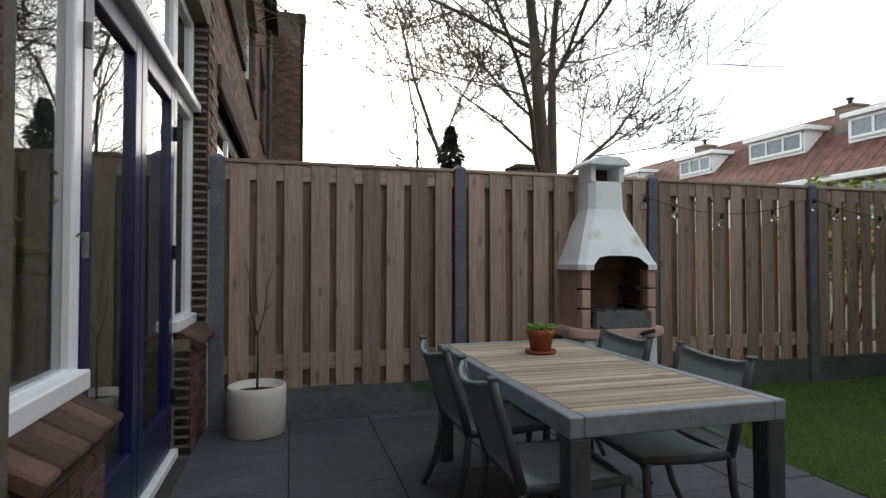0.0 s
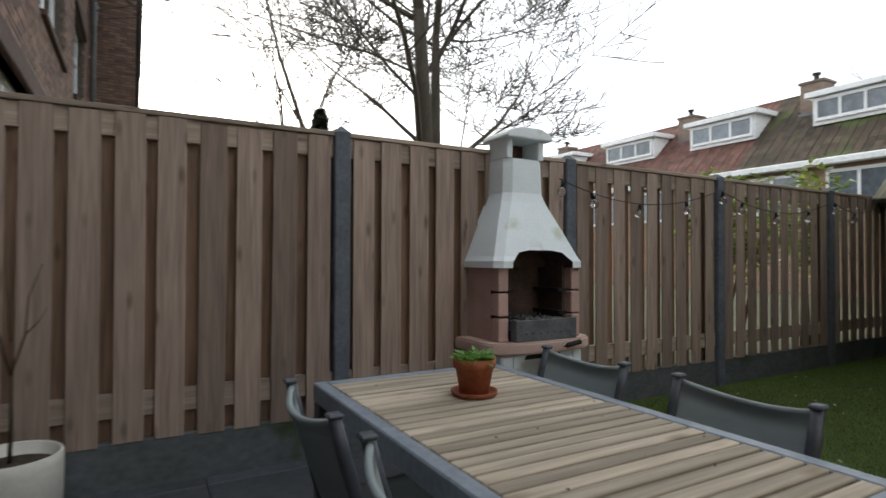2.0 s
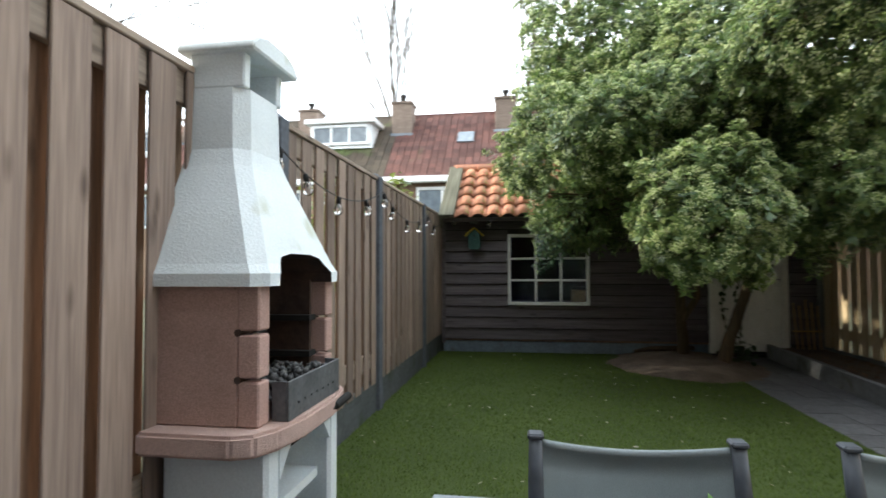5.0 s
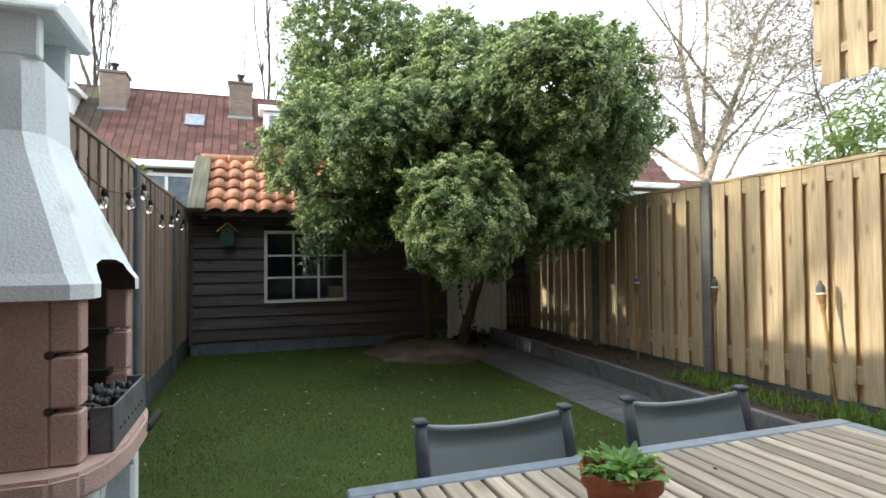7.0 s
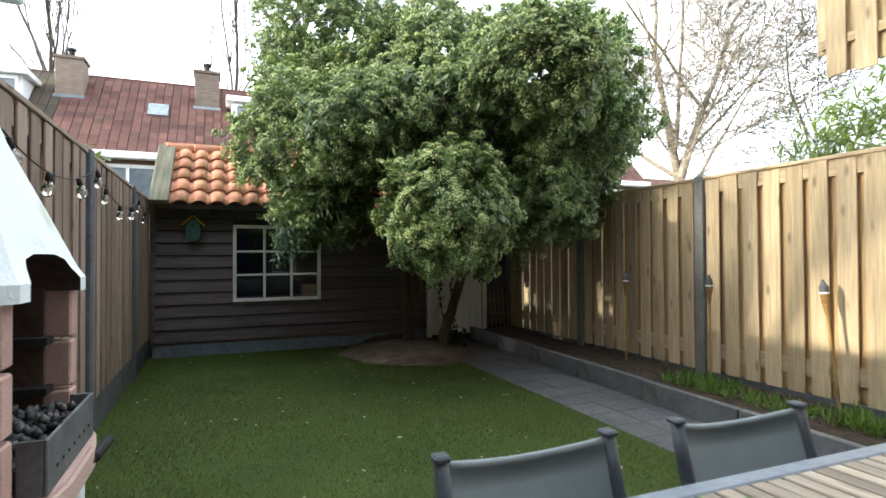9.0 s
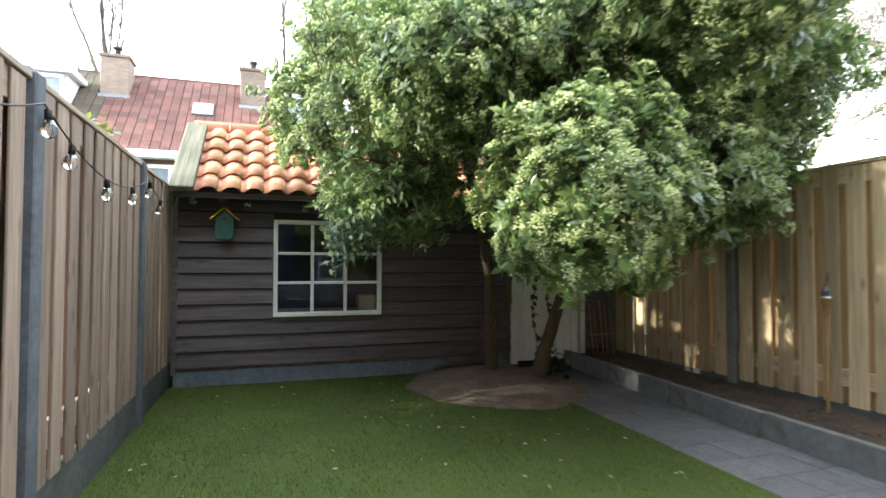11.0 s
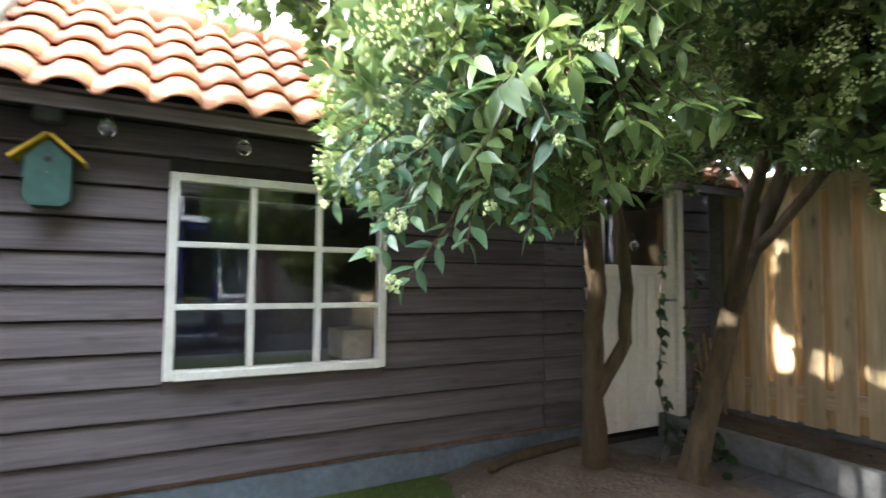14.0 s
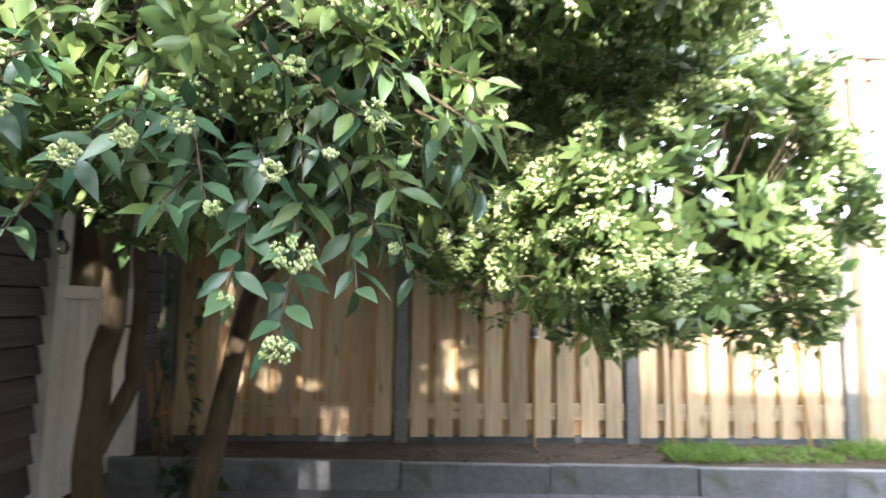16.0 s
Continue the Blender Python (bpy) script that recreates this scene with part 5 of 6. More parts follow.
shed_run = [(8.42, 4.25, 1.96), (8.42, 3.3, 1.95), (8.42, 2.3, 1.93), (8.42, 1.2, 1.88), (8.45, 0.2, 1.75)]
for a, b in zip(shed_run, shed_run[1:]):
    for k in range(8):
        w = Vector(a).lerp(Vector(b), k / 8)
        w.z -= 0.05 * math.sin(math.pi * k / 8)
        cable.append(w)
hang += [(8.42, 4.19, 1.95), (8.42, 3.68, 1.93), (8.42, 3.12, 1.91), (8.42, 2.5, 1.89), (8.42, 1.7, 1.82), (8.42, 1.0, 1.6), (8.45, 0.45, 1.55)]
LI = lights.matrix_world.inverted()
tube("cable", [LI @ p for p in cable], 0.004, M_BLACK, lights, 5)
sock = mesh_of("socket", lathe(bmesh.new(), [(0.01, 0.0), (0.015, -0.005), (0.016, -0.045), (0.012, -0.047)], 12), M_BLACK, True)
bulb = mesh_of("bulb", lathe(bmesh.new(), [(0.003, -0.128), (0.02, -0.121), (0.033, -0.1), (0.032, -0.08), (0.016, -0.047)], 16), M_BULB, True)
fil = mesh_of("filament", lathe(bmesh.new(), [(0.004, -0.047), (0.003, -0.08)], 6), M_STEEL, True)
for p in hang:
    q = LI @ Vector(p)
    tilt = random.uniform(-12, 12), random.uniform(-12, 12)
    for nm, me in (("socket", sock), ("bulb", bulb), ("filament", fil)):
        ob = piece(nm, me, lights, q.x, q.y, q.z, tilt[0], tilt[1], 0)
        ob.visible_shadow = nm != "bulb"

# ---- own house: garden doors and windows ----
WX = -0.55
house = thing("house", "brown brick house with blue garden doors and white windows", "house", WX, 3.0, 0)


def hbox(name, x0, x1, y0, y1, z0, z1, mat, bev=0.0, label="", parent=None):
    return part(name, cube(x0 - WX, x1 - WX, y0 - 3.0, y1 - 3.0, z0, z1, bev), mat, parent or house, label)


for y0, y1, z0, z1 in ((-4.0, 1.45, -0.05, 9.0), (4.41, 4.62, -0.05, 9.0), (1.45, 2.1, -0.05, 0.74), (3.79, 4.41, -0.05, 0.74), (1.45, 4.41, 3.05, 9.0)):
    hbox("wall", -0.85, WX - 0.012, y0, y1, z0, z1, M_MORTAR)
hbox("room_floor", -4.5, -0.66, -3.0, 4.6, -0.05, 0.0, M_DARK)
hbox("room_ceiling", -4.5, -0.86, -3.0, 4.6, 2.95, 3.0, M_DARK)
hbox("room_wall", -4.55, -4.5, -3.0, 4.6, 0.0, 3.0, M_CURTAIN)
hbox("room_wall", -4.5, -0.86, 4.55, 4.6, 0.0, 2.95, M_CURTAIN)
hbox("room_wall", -4.5, -0.86, -3.0, -2.95, 0.0, 2.95, M_CURTAIN)
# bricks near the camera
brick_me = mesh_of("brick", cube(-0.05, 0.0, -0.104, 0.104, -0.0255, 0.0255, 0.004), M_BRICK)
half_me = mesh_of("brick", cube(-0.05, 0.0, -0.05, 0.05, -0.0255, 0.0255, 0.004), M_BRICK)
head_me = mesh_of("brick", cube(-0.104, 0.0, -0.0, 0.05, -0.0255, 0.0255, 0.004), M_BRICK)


def bricks(y0, y1, z0, z1, nudge=0.0):
    row = 0
    z = z0 + 0.03
    while z < z1 - 0.02:
        y = y0
        if row % 2:
            piece("brick", half_me, house, nudge + random.uniform(-0.002, 0.002), y + 0.052 - 3.0, z)
            y += 0.11
        while y + 0.2 < y1 + 0.01:
            piece("brick", brick_me, house, nudge + random.uniform(-0.002, 0.002), y + 0.105 - 3.0, z)
            y += 0.219
        if y + 0.1 < y1 + 0.01:
            piece("brick", half_me, house, nudge, y + 0.052 - 3.0, z)
        z += 0.0615
        row += 1


bricks(1.05, 1.45, 0, 2.4)
bricks(1.45, 2.09, 0, 0.68)
bricks(3.8, 4.46, 0, 0.68)
# reveals that face the doors
for k in range(38):
    piece("brick", head_me, house, 0.0, 4.41 - 3.0, 0.75 + 0.0615 * k)
for k in range(11):
    piece("brick", head_me, house, 0.002, 3.79 - 3.0, 0.03 + 0.0615 * k)
# sloping brick sills
sill_me = mesh_of("sill_brick", cube(-0.2, 0.02, -0.05, 0.05, -0.05, 0.0, 0.008), M_BRICK)
for y0, n in ((1.5, 6), (3.85, 6)):
    for k in range(n):
        piece("sill_brick", sill_me, house, 0.05, y0 + 0.106 * k - 3.0, 0.725 + random.uniform(-0.003, 0.003), 0, 30, random.uniform(-1, 1))
FX0, FX1 = -0.72, -0.655


def frame_parts(y0, y1, z0, z1, parent, mat, w=0.06, x0=FX0, x1=FX1, bottom=None):
    o = parent.location
    bt = w if bottom is None else bottom
    for nm, a, b, c, d in (("stile", y0, y0 + w, z0, z1), ("stile", y1 - w, y1, z0, z1), ("head", y0 + w, y1 - w, z1 - w, z1), ("bottom_rail", y0 + w, y1 - w, z0, z0 + bt)):
        part(nm, cube(x0 - o.x, x1 - o.x, a - o.y, b - o.y, c - o.z, d - o.z, 0.006), mat, parent)
    p = part("pane", cube((x0 + x1) / 2 - 0.004 - o.x, (x0 + x1) / 2 + 0.004 - o.x, y0 + w - o.y, y1 - w - o.y, z0 + bt - o.z, z1 - w - o.z), M_GLASS, parent)
    p.visible_shadow = False


for y0, y1 in ((1.45, 2.16), (3.75, 4.41)):
    wdw = thing("window", "white framed house window over a brick sill", "window", FX1, (y0 + y1) / 2, 0.86, "house windows")
    frame_parts(y0, y1, 0.8, 2.36, wdw, M_FRAME, 0.075)
    part("sill", cube(-0.02, 0.04, -(y1 - y0) / 2, (y1 - y0) / 2, -0.07, 0.0, 0.006), M_FRAME, wdw)
for y0, y1, lab in ((2.17, 2.95, "closed dark blue glazed garden door"), (2.96, 3.74, "closed dark blue glazed garden door with black hinges")):
    d = thing("garden_door", lab, "door", FX1, (y0 + y1) / 2, 0.05, "garden doors", kind="structure")
    frame_parts(y0, y1, 0.06, 2.33, d, M_BLUE, 0.1, bottom=0.28)
    edge = y0 if y0 < 2.5 else y1
    for z in (0.3, 1.2, 1.95):
        part("hinge", lathe(bmesh.new(), [(0.013, 0), (0.013, 0.09)], 10), M_BLACK if y0 > 2.5 else M_STEEL, d).matrix_local = pose(0.012, edge - (y0 + y1) / 2, z)
hbox("transom", -0.75, -0.6, 1.45, 4.41, 2.36, 2.42, M_FRAME, 0.008)
hbox("threshold", -0.75, -0.62, 2.1, 3.79, 0.0, 0.055, M_FRAME, 0.006)
hbox("low_panel", -0.75, -0.66, 1.45, 2.16, 0.7, 0.8, M_FRAME), hbox("low_panel", -0.75, -0.66, 3.75, 4.41, 0.7, 0.8, M_FRAME)
for y0, y1 in ((1.45, 2.16), (2.16, 2.95), (2.95, 3.75), (3.75, 4.41)):
    wdw = thing("transom_window", "white framed transom window over the garden doors", "window", FX1, (y0 + y1) / 2, 2.42, "transom windows")
    frame_parts(y0, y1, 2.42, 3.04, wdw, M_FRAME, 0.06)
bm = bmesh.new()
rows = []
for k in range(60):
    y = 1.0 + 0.95 * k / 59
    rows.append([bm.verts.new((-0.95 + 0.03 * math.sin(k * 1.1), y, z)) for z in (0.02, 2.9)])
for a, b in zip(rows, rows[1:]):
    bm.faces.new((a[0], b[0], b[1], a[1]))
curtain = part("curtain", bm, M_CURTAIN, smooth=True)
curtain.modifiers.new("thickness", "SOLIDIFY").thickness = 0.004
tagged(curtain, "light grey curtain hanging inside the window", "curtain")
plant = thing("house_plant", "leafy yellow-green house plant inside the room", "house plant", -1.25, 2.9, 0.0)
part("pot", lathe(bmesh.new(), [(0.13, 0), (0.16, 0.3), (0.15, 0.3), (0.14, 0.26)], 24), M_POT, plant, "", True)
tube("stem", [(0, 0, 0.25), (0.03, 0.02, 0.8), (0.0, 0.05, 1.35)], [0.015, 0.012, 0.008], M_BARK, plant, 6)
ms = [np.array(pose(0, 0.04, random.uniform(0.7, 1.4), random.uniform(-30, 30), random.uniform(-20, 50), random.uniform(0, 360)) @ Matrix.Translation((0.05, 0, 0)) @ Matrix.Diagonal((0.2, 0.3, 0.2, 1))) for k in range(26)]
part("foliage", array_mesh("foliage", *many(LEAF_V, LEAF_T, ms), M_BAMBOO), M_BAMBOO, plant)

# ---- neighbouring house beyond the fence ----
nb = thing("neighbour_house", "brown brick row house with white windows and drainpipe", "house", WX, 9.0, 0)
OPEN = [(5.0, 8.5, 0.7, 2.72), (5.2, 7.3, 3.75, 5.2), (7.9, 9.8, 3.75, 5.2), (9.6, 11.6, 0.7, 2.72), (11.2, 13.0, 3.75, 5.2)]


def in_open(y, z, pad=0.0):
    return any(a - pad < y < b + pad and c - pad < z < d + pad for a, b, c, d in OPEN)


lows, highs = [], []
row = 0
z = 1.75
while z < 7.0:
    y = 4.66 - (0.11 if row % 2 else 0)
    while y < 14.2:
        if not in_open(y + 0.105, z, 0.08):
            lows.append((-0.04, y - 9.0, z)), highs.append((random.uniform(-0.002, 0.002), y + 0.208 - 9.0, z + 0.05))
        y += 0.219
    z += 0.0615
    row += 1
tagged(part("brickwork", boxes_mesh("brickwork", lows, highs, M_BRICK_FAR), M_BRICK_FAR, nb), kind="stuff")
cuts = [4.62] + [4.62 + 0.2 * k for k in range(1, 48)]
lows, highs = [], []
for y in cuts:
    zz = -0.05
    for c in [0.7, 2.72, 3.75, 5.2, 7.0]:
        if not in_open(y + 0.1, (zz + c) / 2):
            lows.append((-0.3, y - 9.0, zz)), highs.append((-0.012, y + 0.2 - 9.0, c))
        zz = c
part("wall", boxes_mesh("wall", lows, highs, M_MORTAR), M_MORTAR, nb)
part("room_back", cube(-3.0, -2.9, -4.4, 5.2, 0, 7.0), M_CURTAIN, nb)
for a, b, c, d in OPEN:
    w = part("window", cube(-0.16, -0.1, a - 9.0, b - 9.0, c, c + 0.09, 0.006), M_FRAME, nb)
    for y0, y1, z0, z1 in ((a, b, d - 0.08, d), (a, a + 0.08, c, d), (b - 0.08, b, c, d), ((a + b) / 2 - 0.04, (a + b) / 2 + 0.04, c, d), (a, b, d - 0.55, d - 0.5)):
        part("frame", cube(-0.155, -0.105, y0 - 9.0, y1 - 9.0, z0, z1, 0.004), M_FRAME, w)
    part("pane", cube(-0.135, -0.13, a - 9.0, b - 9.0, c, d), M_GLASS, w).visible_shadow = False
    part("lintel", cube(-0.1, 0.035, a - 9.1, b - 8.9, d, d + 0.2, 0.01), M_BRICK, nb)
    part("sill", cube(-0.15, 0.05, a - 9.05, b - 8.95, c - 0.07, c, 0.01), M_BRICK, nb)
part("gutter", cube(-0.05, 0.28, -4.4, 5.2, 6.9, 7.05, 0.02), M_IRON, nb)
part("drainpipe", lathe(bmesh.new(), [(0.05, 0), (0.05, 5.9), (0.07, 5.95), (0.07, 6.2), (0.05, 6.25), (0.05, 6.9)], 12), M_PIPE, nb, "grey zinc drainpipe", True).matrix_local = pose(0.09, 4.85, 0)
side = thing("side_wall", "tall brown brick wall projecting from the row", "wall", WX, 14.3, 0, kind="structure")
lows, highs = [], []
for r in range(88):
    z = 1.6 + 0.0615 * r
    x = -0.0 - (0.11 if r % 2 else 0)
    while x < 0.82:
        a, b = max(x, 0.0), min(x + 0.208, 0.82)
        if b - a > 0.03:
            lows.append((a, -0.04, z)), highs.append((b, random.uniform(-0.003, 0.003) + 0.004, z + 0.05))
        x += 0.219
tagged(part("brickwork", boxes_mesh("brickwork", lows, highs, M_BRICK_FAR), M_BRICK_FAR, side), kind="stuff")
part("wall", cube(0.0, 0.82, -0.028, 8.0, -0.05, 7.6), M_MORTAR, side)
part("gutter", cube(0.78, 0.95, -0.06, 8.0, 7.3, 7.6, 0.02), M_IRON, side)
part("drainpipe", lathe(bmesh.new(), [(0.04, 0), (0.04, 7.3)], 10), M_IRON, side).matrix_local = pose(0.86, 0.06, 0)

# ---- row of houses behind the gardens ----
HX, HE, HR, HT = 22.3, 5.0, 25.8, 8.4


def far_window(parent, x, y0, y1, z0, z1, panes):
    w = part("window", cube(x - 0.06, x + 0.05, y0, y1, z0, z0 + 0.12), M_FAR_WHITE, parent)
    part("frame", cube(x - 0.06, x + 0.05, y0, y1, z1 - 0.12, z1), M_FAR_WHITE, w)
    for k in range(panes + 1):
        y = y0 + (y1 - y0 - 0.1) * k / panes
        part("frame", cube(x - 0.055, x + 0.05, y, y + 0.1, z0, z1), M_FAR_WHITE, w)
    for k in range(panes):
        y = y0 + (y1 - y0 - 0.1) * k / panes
        part("pane", cube(x - 0.01, x + 0.02, y + 0.1, y + (y1 - y0 - 0.1) / panes, z0 + 0.12, z1 - 0.12), M_FAR_GLASS, w)


def row_house(y0, y1, roof_mat, label, dormers, chimneys, skylights=(), wall_mat=M_FAR_WALL, hx=HX, lift=0.0):
    h = thing("row_house", label, "house", hx, (y0 + y1) / 2, lift, "row houses")
    o = (y0 + y1) / 2
    part("wall", cube(0, 7.0, y0 - o, y1 - o, -0.3 - lift, HE), wall_mat, h)
    ang = math.atan2(HT - HE, HR - HX)
    ln = math.hypot(HT - HE, HR - HX) + 0.3
    lows, highs = [], []
    nr, nc = 15, int((y1 - y0) / 0.3)
    for i in range(nr):
        for j in range(nc):
            lows.append((ln * i / nr, y0 - o + (y1 - y0) * j / nc, -0.03 + 0.008 * (j % 2)))
            highs.append((ln * (i + 1) / nr + 0.02, y0 - o + (y1 - y0) * (j + 1) / nc - 0.02, 0.05 + 0.008 * (j % 2)))
    me = boxes_mesh("roof", lows, highs, roof_mat)
    v = np.empty(len(me.vertices) * 3)
    me.vertices.foreach_get("co", v)
    v = v.reshape(-1, 3)
    u = (v[:, 0] % (ln / nr)) / (ln / nr)
    v[:, 2] -= 0.05 * np.where(u > 0.5, 1, 0)
    me.vertices.foreach_set("co", v.ravel())
    rf = part("roof", me, roof_mat, h)
    rf.matrix_local = pose(-0.25, 0, HE - 0.2, 0, -math.degrees(ang), 0)
    tagged(rf, kind="stuff")
    bm = bmesh.new()
    pr = [(-0.2, HE - 0.22), (HR - HX, HT - 0.1), (7.2, HE - 0.22)]
    ra = [[bm.verts.new((x, y, z)) for x, z in pr] for y in (y0 - o, y1 - o)]
    bm.faces.new(ra[0]), bm.faces.new(ra[1][::-1])
    for k in range(3):
        bm.faces.new((ra[0][k], ra[1][k], ra[1][(k + 1) % 3], ra[0][(k + 1) % 3]))
    bmesh.ops.recalc_face_normals(bm, faces=bm.faces)
    part("gable", bm, roof_mat, h)
    part("ridge", cube(HR - HX - 0.12, HR - HX + 0.12, y0 - o, y1 - o, HT - 0.1, HT + 0.06, 0.03), roof_mat, h)
    part("gutter", cube(-0.45, -0.1, y0 - o, y1 - o, HE - 0.35, HE - 0.1, 0.03), M_FAR_WHITE, h, "white gutter")
    for k in range(int((y1 - y0) / 3.0)):
        far_window(h, -0.03, y0 - o + 0.5 + 3.0 * k, y0 - o + 2.6 + 3.0 * k, 3.0, 4.5, 2)
    for a, b, z0, z1 in dormers:
        d = part("dormer", cube(1.3, 3.6, a - o, b - o, z0 - 0.15, z1 - 0.16), M_FAR_WHITE, h)
        part("dormer_roof", cube(1.05, 3.8, a - o - 0.2, b - o + 0.2, z1 - 0.16, z1 + 0.06, 0.02), M_FAR_WHITE, d)
        far_window(h, 1.27, a - o + 0.1, b - o - 0.1, z0, z1 - 0.2, 3)
    for y, top in chimneys:
        c = part("chimney", cube(2.2, 3.1, y - o - 0.45, y - o + 0.45, HT - 2.2, top, 0.02), M_CHIMNEY, h)
        part("chimney_cap", cube(2.15, 3.15, y - o - 0.5, y - o + 0.5, top, top + 0.1), M_CHIMNEY, c)
        part("flue", lathe(bmesh.new(), [(0.1, 0), (0.1, 0.3), (0.16, 0.32), (0.16, 0.4)], 10), M_IRON, c).matrix_local = pose(2.6, y - o, top + 0.08)
        part("flashing", cube(2.15, 2.2, y - o - 0.5, y - o + 0.5, HT - 1.7, HT - 1.1), M_LEAD, c)
    for y, z in skylights:
        k = part("skylight", cube(0, 0.8, -0.35, 0.35, 0.06, 0.12), M_FAR_GLASS, h)
        k.matrix_local = pose((z - HE) / math.tan(ang), y - o, z, 0, -math.degrees(ang), 0)
    return h


row_house(-16, 9.0, M_ROOF_DARK, "brick row house with dark red tiled roof and chimneys", [(0.2, 3.2, 6.5, 7.5)], [(8.75, 8.65), (4.1, 8.65), (-6, 8.65)], [(5.8, 6.6)])
row_house(9.0, 15.0, M_ROOF_BROWN, "brick row house with mossy brown roof and white dormer", [(9.9, 12.7, 6.65, 7.75)], [(13.2, 8.5)])
row_house(15.0, 46.0, M_ROOF_RED, "brick row house with red tiled roof and white dormers", [(15.0, 18.2, 6.6, 7.7), (20.3, 23.6, 6.6, 7.7), (26.2, 29.0, 6.6, 7.7), (33, 36, 6.6, 7.7)], [(19.1, 8.35), (28.3, 8.4), (38, 8.5)])
# roofs far off behind the other fence
row_house(-44, -17.5, M_ROOF_RED, "distant brick houses with red roofs and white dormers", [(-24, -20.5, 6.4, 7.5), (-33, -29, 6.4, 7.5)], [(-27, 9.2)], hx=34.0, lift=-0.6)
stack = thing("chimney_stack", "dark brick chimney stack behind the fence", "chimney", 5.3, 11.6, 0)
part("stack", cube(-0.35, 0.35, -0.3, 0.3, 0, 3.35, 0.02), M_BRICK_FAR, stack)
part("cap", cube(-0.4, 0.4, -0.35, 0.35, 3.35, 3.45, 0.02), M_MORTAR, stack)

# ---- bare trees and greenery beyond the fences ----


def bare_tree(name, label, x, y, trunk, height, seed, mat, levels=5, spread=0.75, lean=(0, 0), droop=0.0, stems=1, first=0.25, kids=3, thin=0.006):
    """A leafless tree: forking limbs that taper into fine twigs."""
    rnd = random.Random(seed)
    t = thing(name, label, "tree", x, y, -0.06)
    tv, tf, bv, bf = [], [], [], []

    def grow(p, d, ln, r, lev):
        n = 4 if lev > 1 else 3
        turn = rnd.uniform(0, 6.28)
        pts, rad = [p], [r]
        for k in range(n):
            d = (d + Vector((rnd.uniform(-1, 1), rnd.uniform(-1, 1), rnd.uniform(-0.5, 0.9) - droop * (levels - lev))) * 0.17).normalized()
            p = p + d * ln / n
            pts.append(p)
            rad.append(max(thin, r * (1 - 0.5 * (k + 1) / n)))
        big = lev >= levels
        tube_lists(tv if big else bv, tf if big else bf, pts, rad, 9 if big else (5 if lev > 2 else 3))
        if lev == 0:
            return
        for k in range(kids + (1 if lev < 3 else 0)):
            u = rnd.uniform(first if big else 0.25, 1.0)
            i = min(int(u * n), n - 1)
            q = pts[i].lerp(pts[i + 1], u * n - i)
            az = turn + 2.4 * k + rnd.uniform(-0.5, 0.5)
            side = Vector((math.cos(az), math.sin(az), rnd.uniform(-0.2, 0.6)))
            side = (side - d * side.dot(d)).normalized()
            nd = (d * (1 - spread * 0.55) + side * spread).normalized()
            grow(q, nd, ln * rnd.uniform(0.48, 0.72), max(thin, rad[i] * rnd.uniform(0.34, 0.56)), lev - 1)
        grow(p, d, ln * 0.7, rad[-1], lev - 1)

    for k in range(stems):
        off = Vector((0.46 * (k - (stems - 1) / 2), 0.05 * k, 0))
        grow(off, Vector((lean[0] + 0.05 * (k - 0.5) * (stems > 1), lean[1], 1)).normalized(), height * 0.5, trunk * (1 - 0.25 * k), levels)
    part("trunk", raw_mesh("trunk", tv, tf, mat, True), mat, t)
    tagged(part("branchwork", raw_mesh("branchwork", bv, bf, mat), mat, t), kind="stuff")
    return t


bare_tree("bare_tree", "large leafless tree with two grey-brown trunks", 4.8, 9.9, 0.2, 11.0, 8, M_BARK_FAR, levels=5, spread=0.72, stems=2, first=0.42, kids=4, thin=0.008)
bare_tree("bare_tree", "slender leafless tree behind the fence", 6.8, 21.0, 0.16, 13.0, 9, M_BARK_FAR, levels=4, spread=0.55, kids=4, thin=0.01)
bare_tree("bare_tree", "small leafless tree behind the fence", 4.6, 19.0, 0.12, 8.5, 12, M_BARK_FAR, levels=4, spread=0.75, kids=3, thin=0.009)
for k, (x, y, sd) in enumerate(((45.0, 12.8, 21), (45.0, 4.8, 22), (45.0, -2.0, 23))):
    bare_tree("poplar", "tall narrow leafless poplar behind the roofs", x, y, 0.28, 27.0 - k, sd, M_BARK_FAR, levels=3, spread=0.22, kids=6, first=0.2, thin=0.016)
bare_tree("birch", "leaning pale-barked leafless birch", 15.2, -10.0, 0.2, 13.0, 31, M_BIRCH, levels=5, spread=0.7, lean=(0.0, 0.03), droop=0.07, first=0.35, kids=4, thin=0.009)
bare_tree("birch", "leafless birch with a leaning brown trunk", 14.2, -10.75, 0.22, 13.0, 36, M_BIRCH, levels=5, spread=0.75, lean=(-0.1, -0.16), droop=0.07, first=0.35, kids=4, thin=0.009)
bare_tree("bare_tree", "leafless tree tangled with twigs behind the fence", 9.0, -8.5, 0.08, 6.0, 41, M_BARK_FAR, levels=4, spread=0.9, kids=4)
bare_tree("bare_tree", "leafless bushy tree beyond the fence", 7.0, -7.6, 0.07, 5.5, 44, M_BARK_FAR, levels=4, spread=0.9, kids=4)


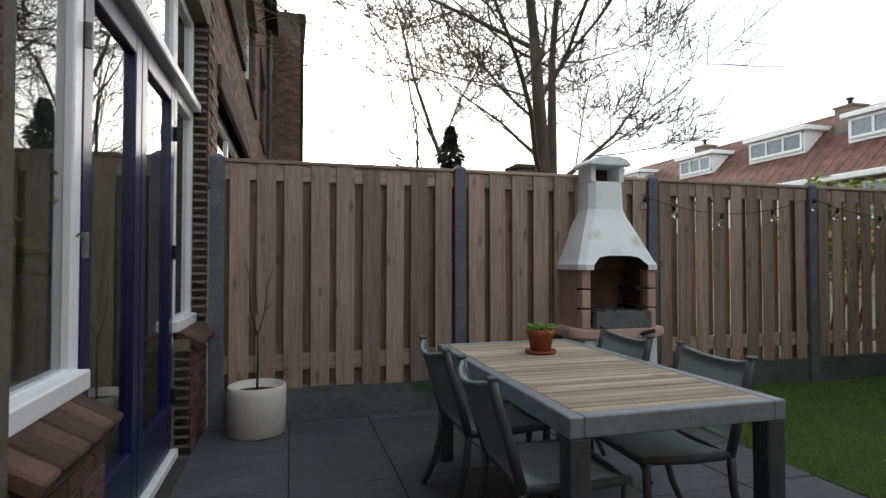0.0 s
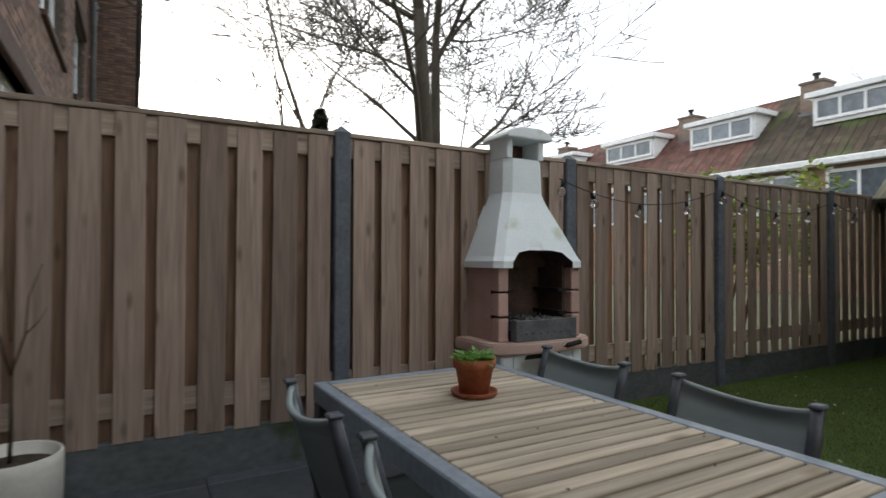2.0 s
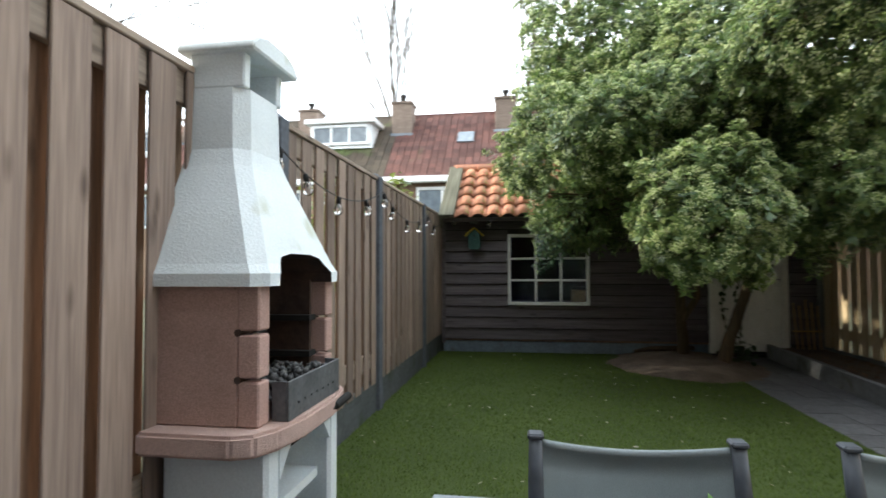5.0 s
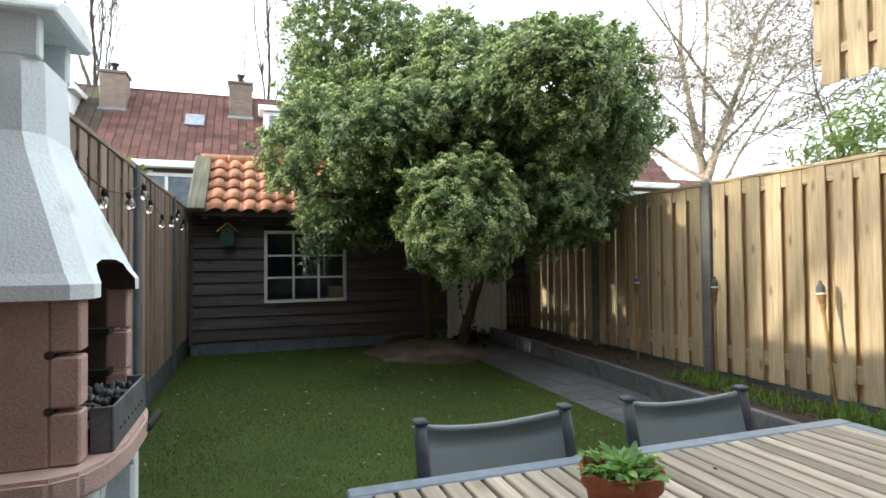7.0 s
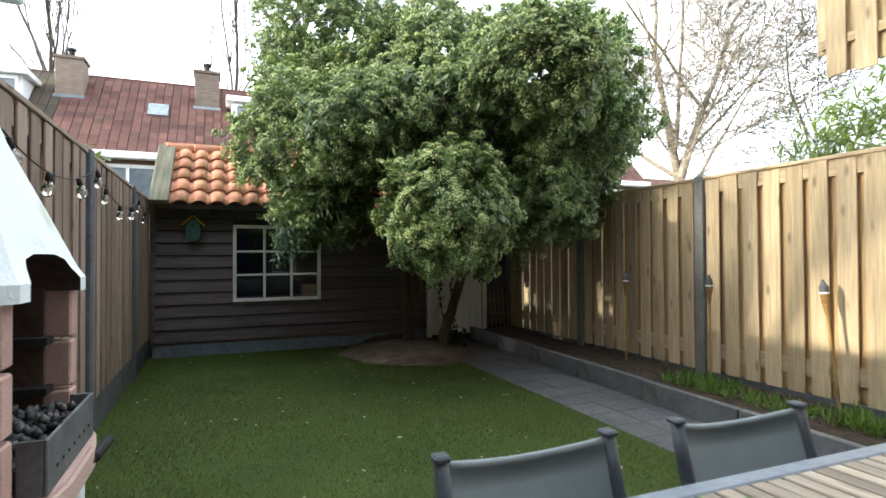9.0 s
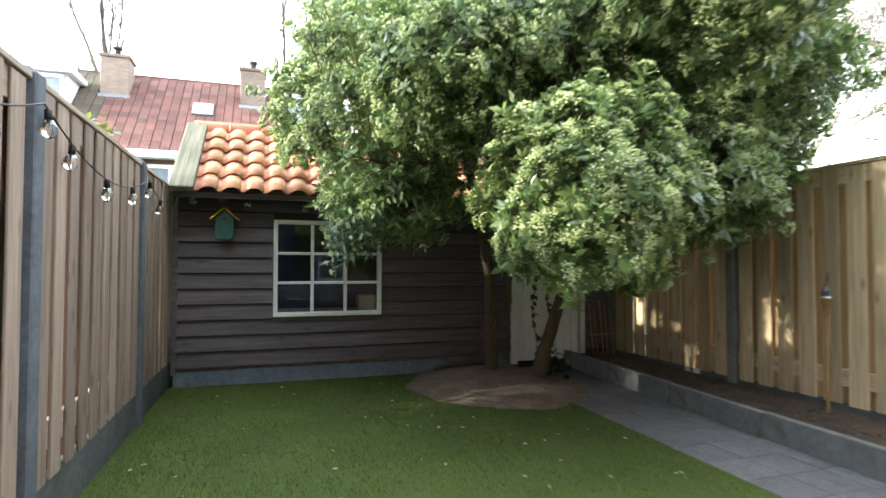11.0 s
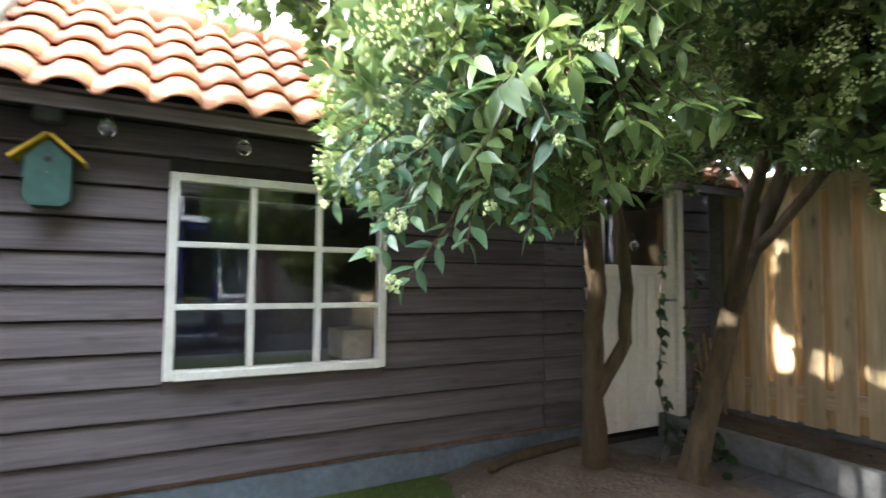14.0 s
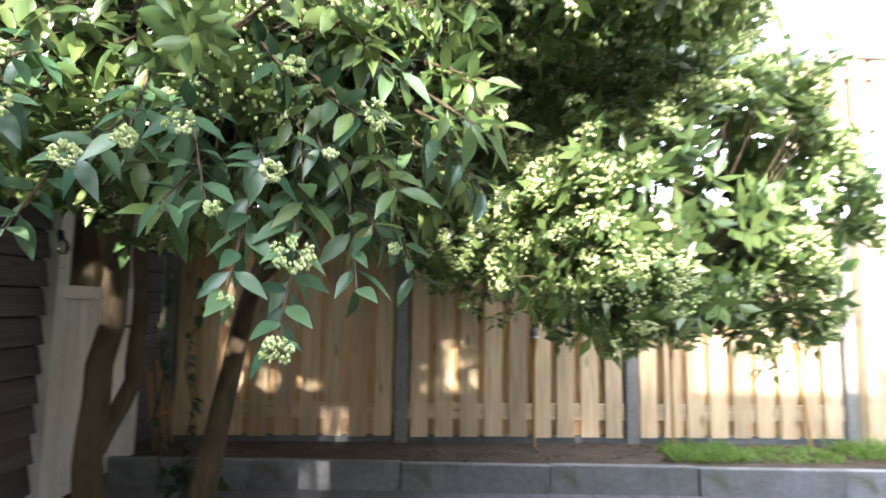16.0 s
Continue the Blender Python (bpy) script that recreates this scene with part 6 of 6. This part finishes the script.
def bush(name, label, x, y, z0, rx, ry, rz, n, size, mat, narrow=1.0, hang=0.0):
    t = thing(name, label, "bush", x, y, 0)
    ms = []
    for k in range(n):
        d = Vector((random.gauss(0, 1), random.gauss(0, 1), random.gauss(0, 1))).normalized() * random.uniform(0.45, 1.0)
        d *= 0.8 + 0.4 * noise.noise(d * 2.3 + Vector((x, y, 0)))
        s = size * random.uniform(0.6, 1.2)
        ms.append(np.array(pose(d.x * rx, d.y * ry, z0 + d.z * rz, random.uniform(-50, 50), random.uniform(-40, 40) + hang, random.uniform(0, 360)) @ Matrix.Diagonal((s, s * narrow, s, 1))))
    part("foliage", array_mesh("foliage", *many(LEAF_V, LEAF_T, ms), mat), mat, t)
    for k in range(4):
        tube("stem", [(random.uniform(-0.2, 0.2) * rx, random.uniform(-0.2, 0.2) * ry, -0.05), (random.uniform(-0.5, 0.5) * rx, random.uniform(-0.5, 0.5) * ry, z0)], [0.03, 0.01], M_BARK, t, 5)
    return t


bush("laurel", "broad-leaved green laurel behind the fence", 6.7, 5.2, 1.65, 1.2, 0.5, 0.85, 1100, 0.16, M_LAUREL)
bush("laurel", "broad-leaved laurel beside the shed wall", 8.2, 5.05, 1.75, 0.85, 0.45, 0.95, 900, 0.15, M_LAUREL)
bush("bamboo", "tall light green bamboo behind the fence", 4.2, -2.4, 2.2, 1.3, 0.6, 1.25, 2200, 0.17, M_BAMBOO, 0.4, 30)
bush("hedge", "green hedge behind the fence", 8.0, -2.6, 1.4, 2.6, 0.5, 0.75, 1800, 0.12, M_BAMBOO, 0.5, 10)
fir = thing("conifer", "dark green conifer behind the fence", "tree", 5.2, 17.5, 0)
tube("trunk", [(0, 0, -0.05), (0, 0, 5.6)], [0.12, 0.02], M_BARK, fir, 6)
ms = []
for k in range(5000):
    u = random.random()
    r = 1.9 * (1 - u) * random.uniform(0.2, 1.0) ** 0.5 * (0.8 + 0.3 * math.sin(u * 40))
    a = random.uniform(0, 6.283)
    ms.append(np.array(pose(r * math.cos(a), r * math.sin(a), 0.5 + 5.3 * u, random.uniform(-30, 30), random.uniform(0, 40), math.degrees(a)) @ Matrix.Diagonal((0.22, 0.22, 0.2, 1))))
part("foliage", array_mesh("foliage", *many(SMALL_V, SMALL_T, ms), M_FIR), M_FIR, fir)

# raised wooden privacy screen on tall posts
screen = thing("privacy_screen", "raised yellowish wooden privacy screen on tall posts", "screen", 2.84, RY + 0.1, 0)
for x in (-0.02, -1.95):
    part("post", cube(x - 0.06, x + 0.06, -0.06, 0.06, -0.05, 3.4, 0.006), M_FENCE_NEW, screen)
brd = mesh_of("board", cube(-0.07, 0.07, -0.008, 0.008, 0, 0.85, 0.003), M_FENCE_NEW)
for k in range(12):
    piece("board", brd, screen, 0.59 - 0.2 * k, 0.08, 2.58 + random.uniform(-0.01, 0.01))
    piece("board", brd, screen, 0.69 - 0.2 * k, 0.02, 2.62 + (0.15 if k == 0 else 0) + random.uniform(-0.01, 0.01))
for z in (2.8, 3.25):
    part("rail", cube(-2.0, 0.72, 0.03, 0.07, z, z + 0.07, 0.003), M_RAIL_NEW, screen)
part("cap", cube(-2.0, 0.76, 0.0, 0.1, 3.43, 3.46, 0.003), M_RAIL, screen)

# thin sticks leaning in the corner by the shed door
trellis = thing("stick_trellis", "small trellis of thin pale sticks beside the shed door", "trellis", 8.5, -0.52, 0.09)
for k in range(5):
    tube("stick", [(0.02 * (k % 2), -0.14 + 0.07 * k, 0.0), (0.1, -0.15 + 0.075 * k, 0.62 + 0.04 * (k % 3))], 0.008, M_CANE, trellis, 6)
part("cross_stick", cube(0.03, 0.05, -0.18, 0.18, 0.28, 0.295), M_CANE, trellis)

# dry bits that lie on the table
ms = []
for k in range(16):
    s1 = random.uniform(0.008, 0.02)
    ms.append(np.array(pose(random.uniform(TX0 + 0.1, TX1 - 0.1), random.uniform(TY0 + 0.1, TY1 - 0.1), TZ + 0.002, random.uniform(-20, 20), random.uniform(-20, 20), random.uniform(0, 360)) @ Matrix.Diagonal((s1, s1 * 1.3, s1, 1))))
M_CRUMB = leafy("dry_crumb", (0.04, 0.03, 0.02), (0.12, 0.08, 0.05), rough=0.9, through_light=0.05)
tagged(part("dry_leaf_bits", array_mesh("dry_leaf_bits", *many(LEAF_V, LEAF_T, ms), M_CRUMB), M_CRUMB), "small dry leaf bits lying on the table top", "leaves", kind="stuff")
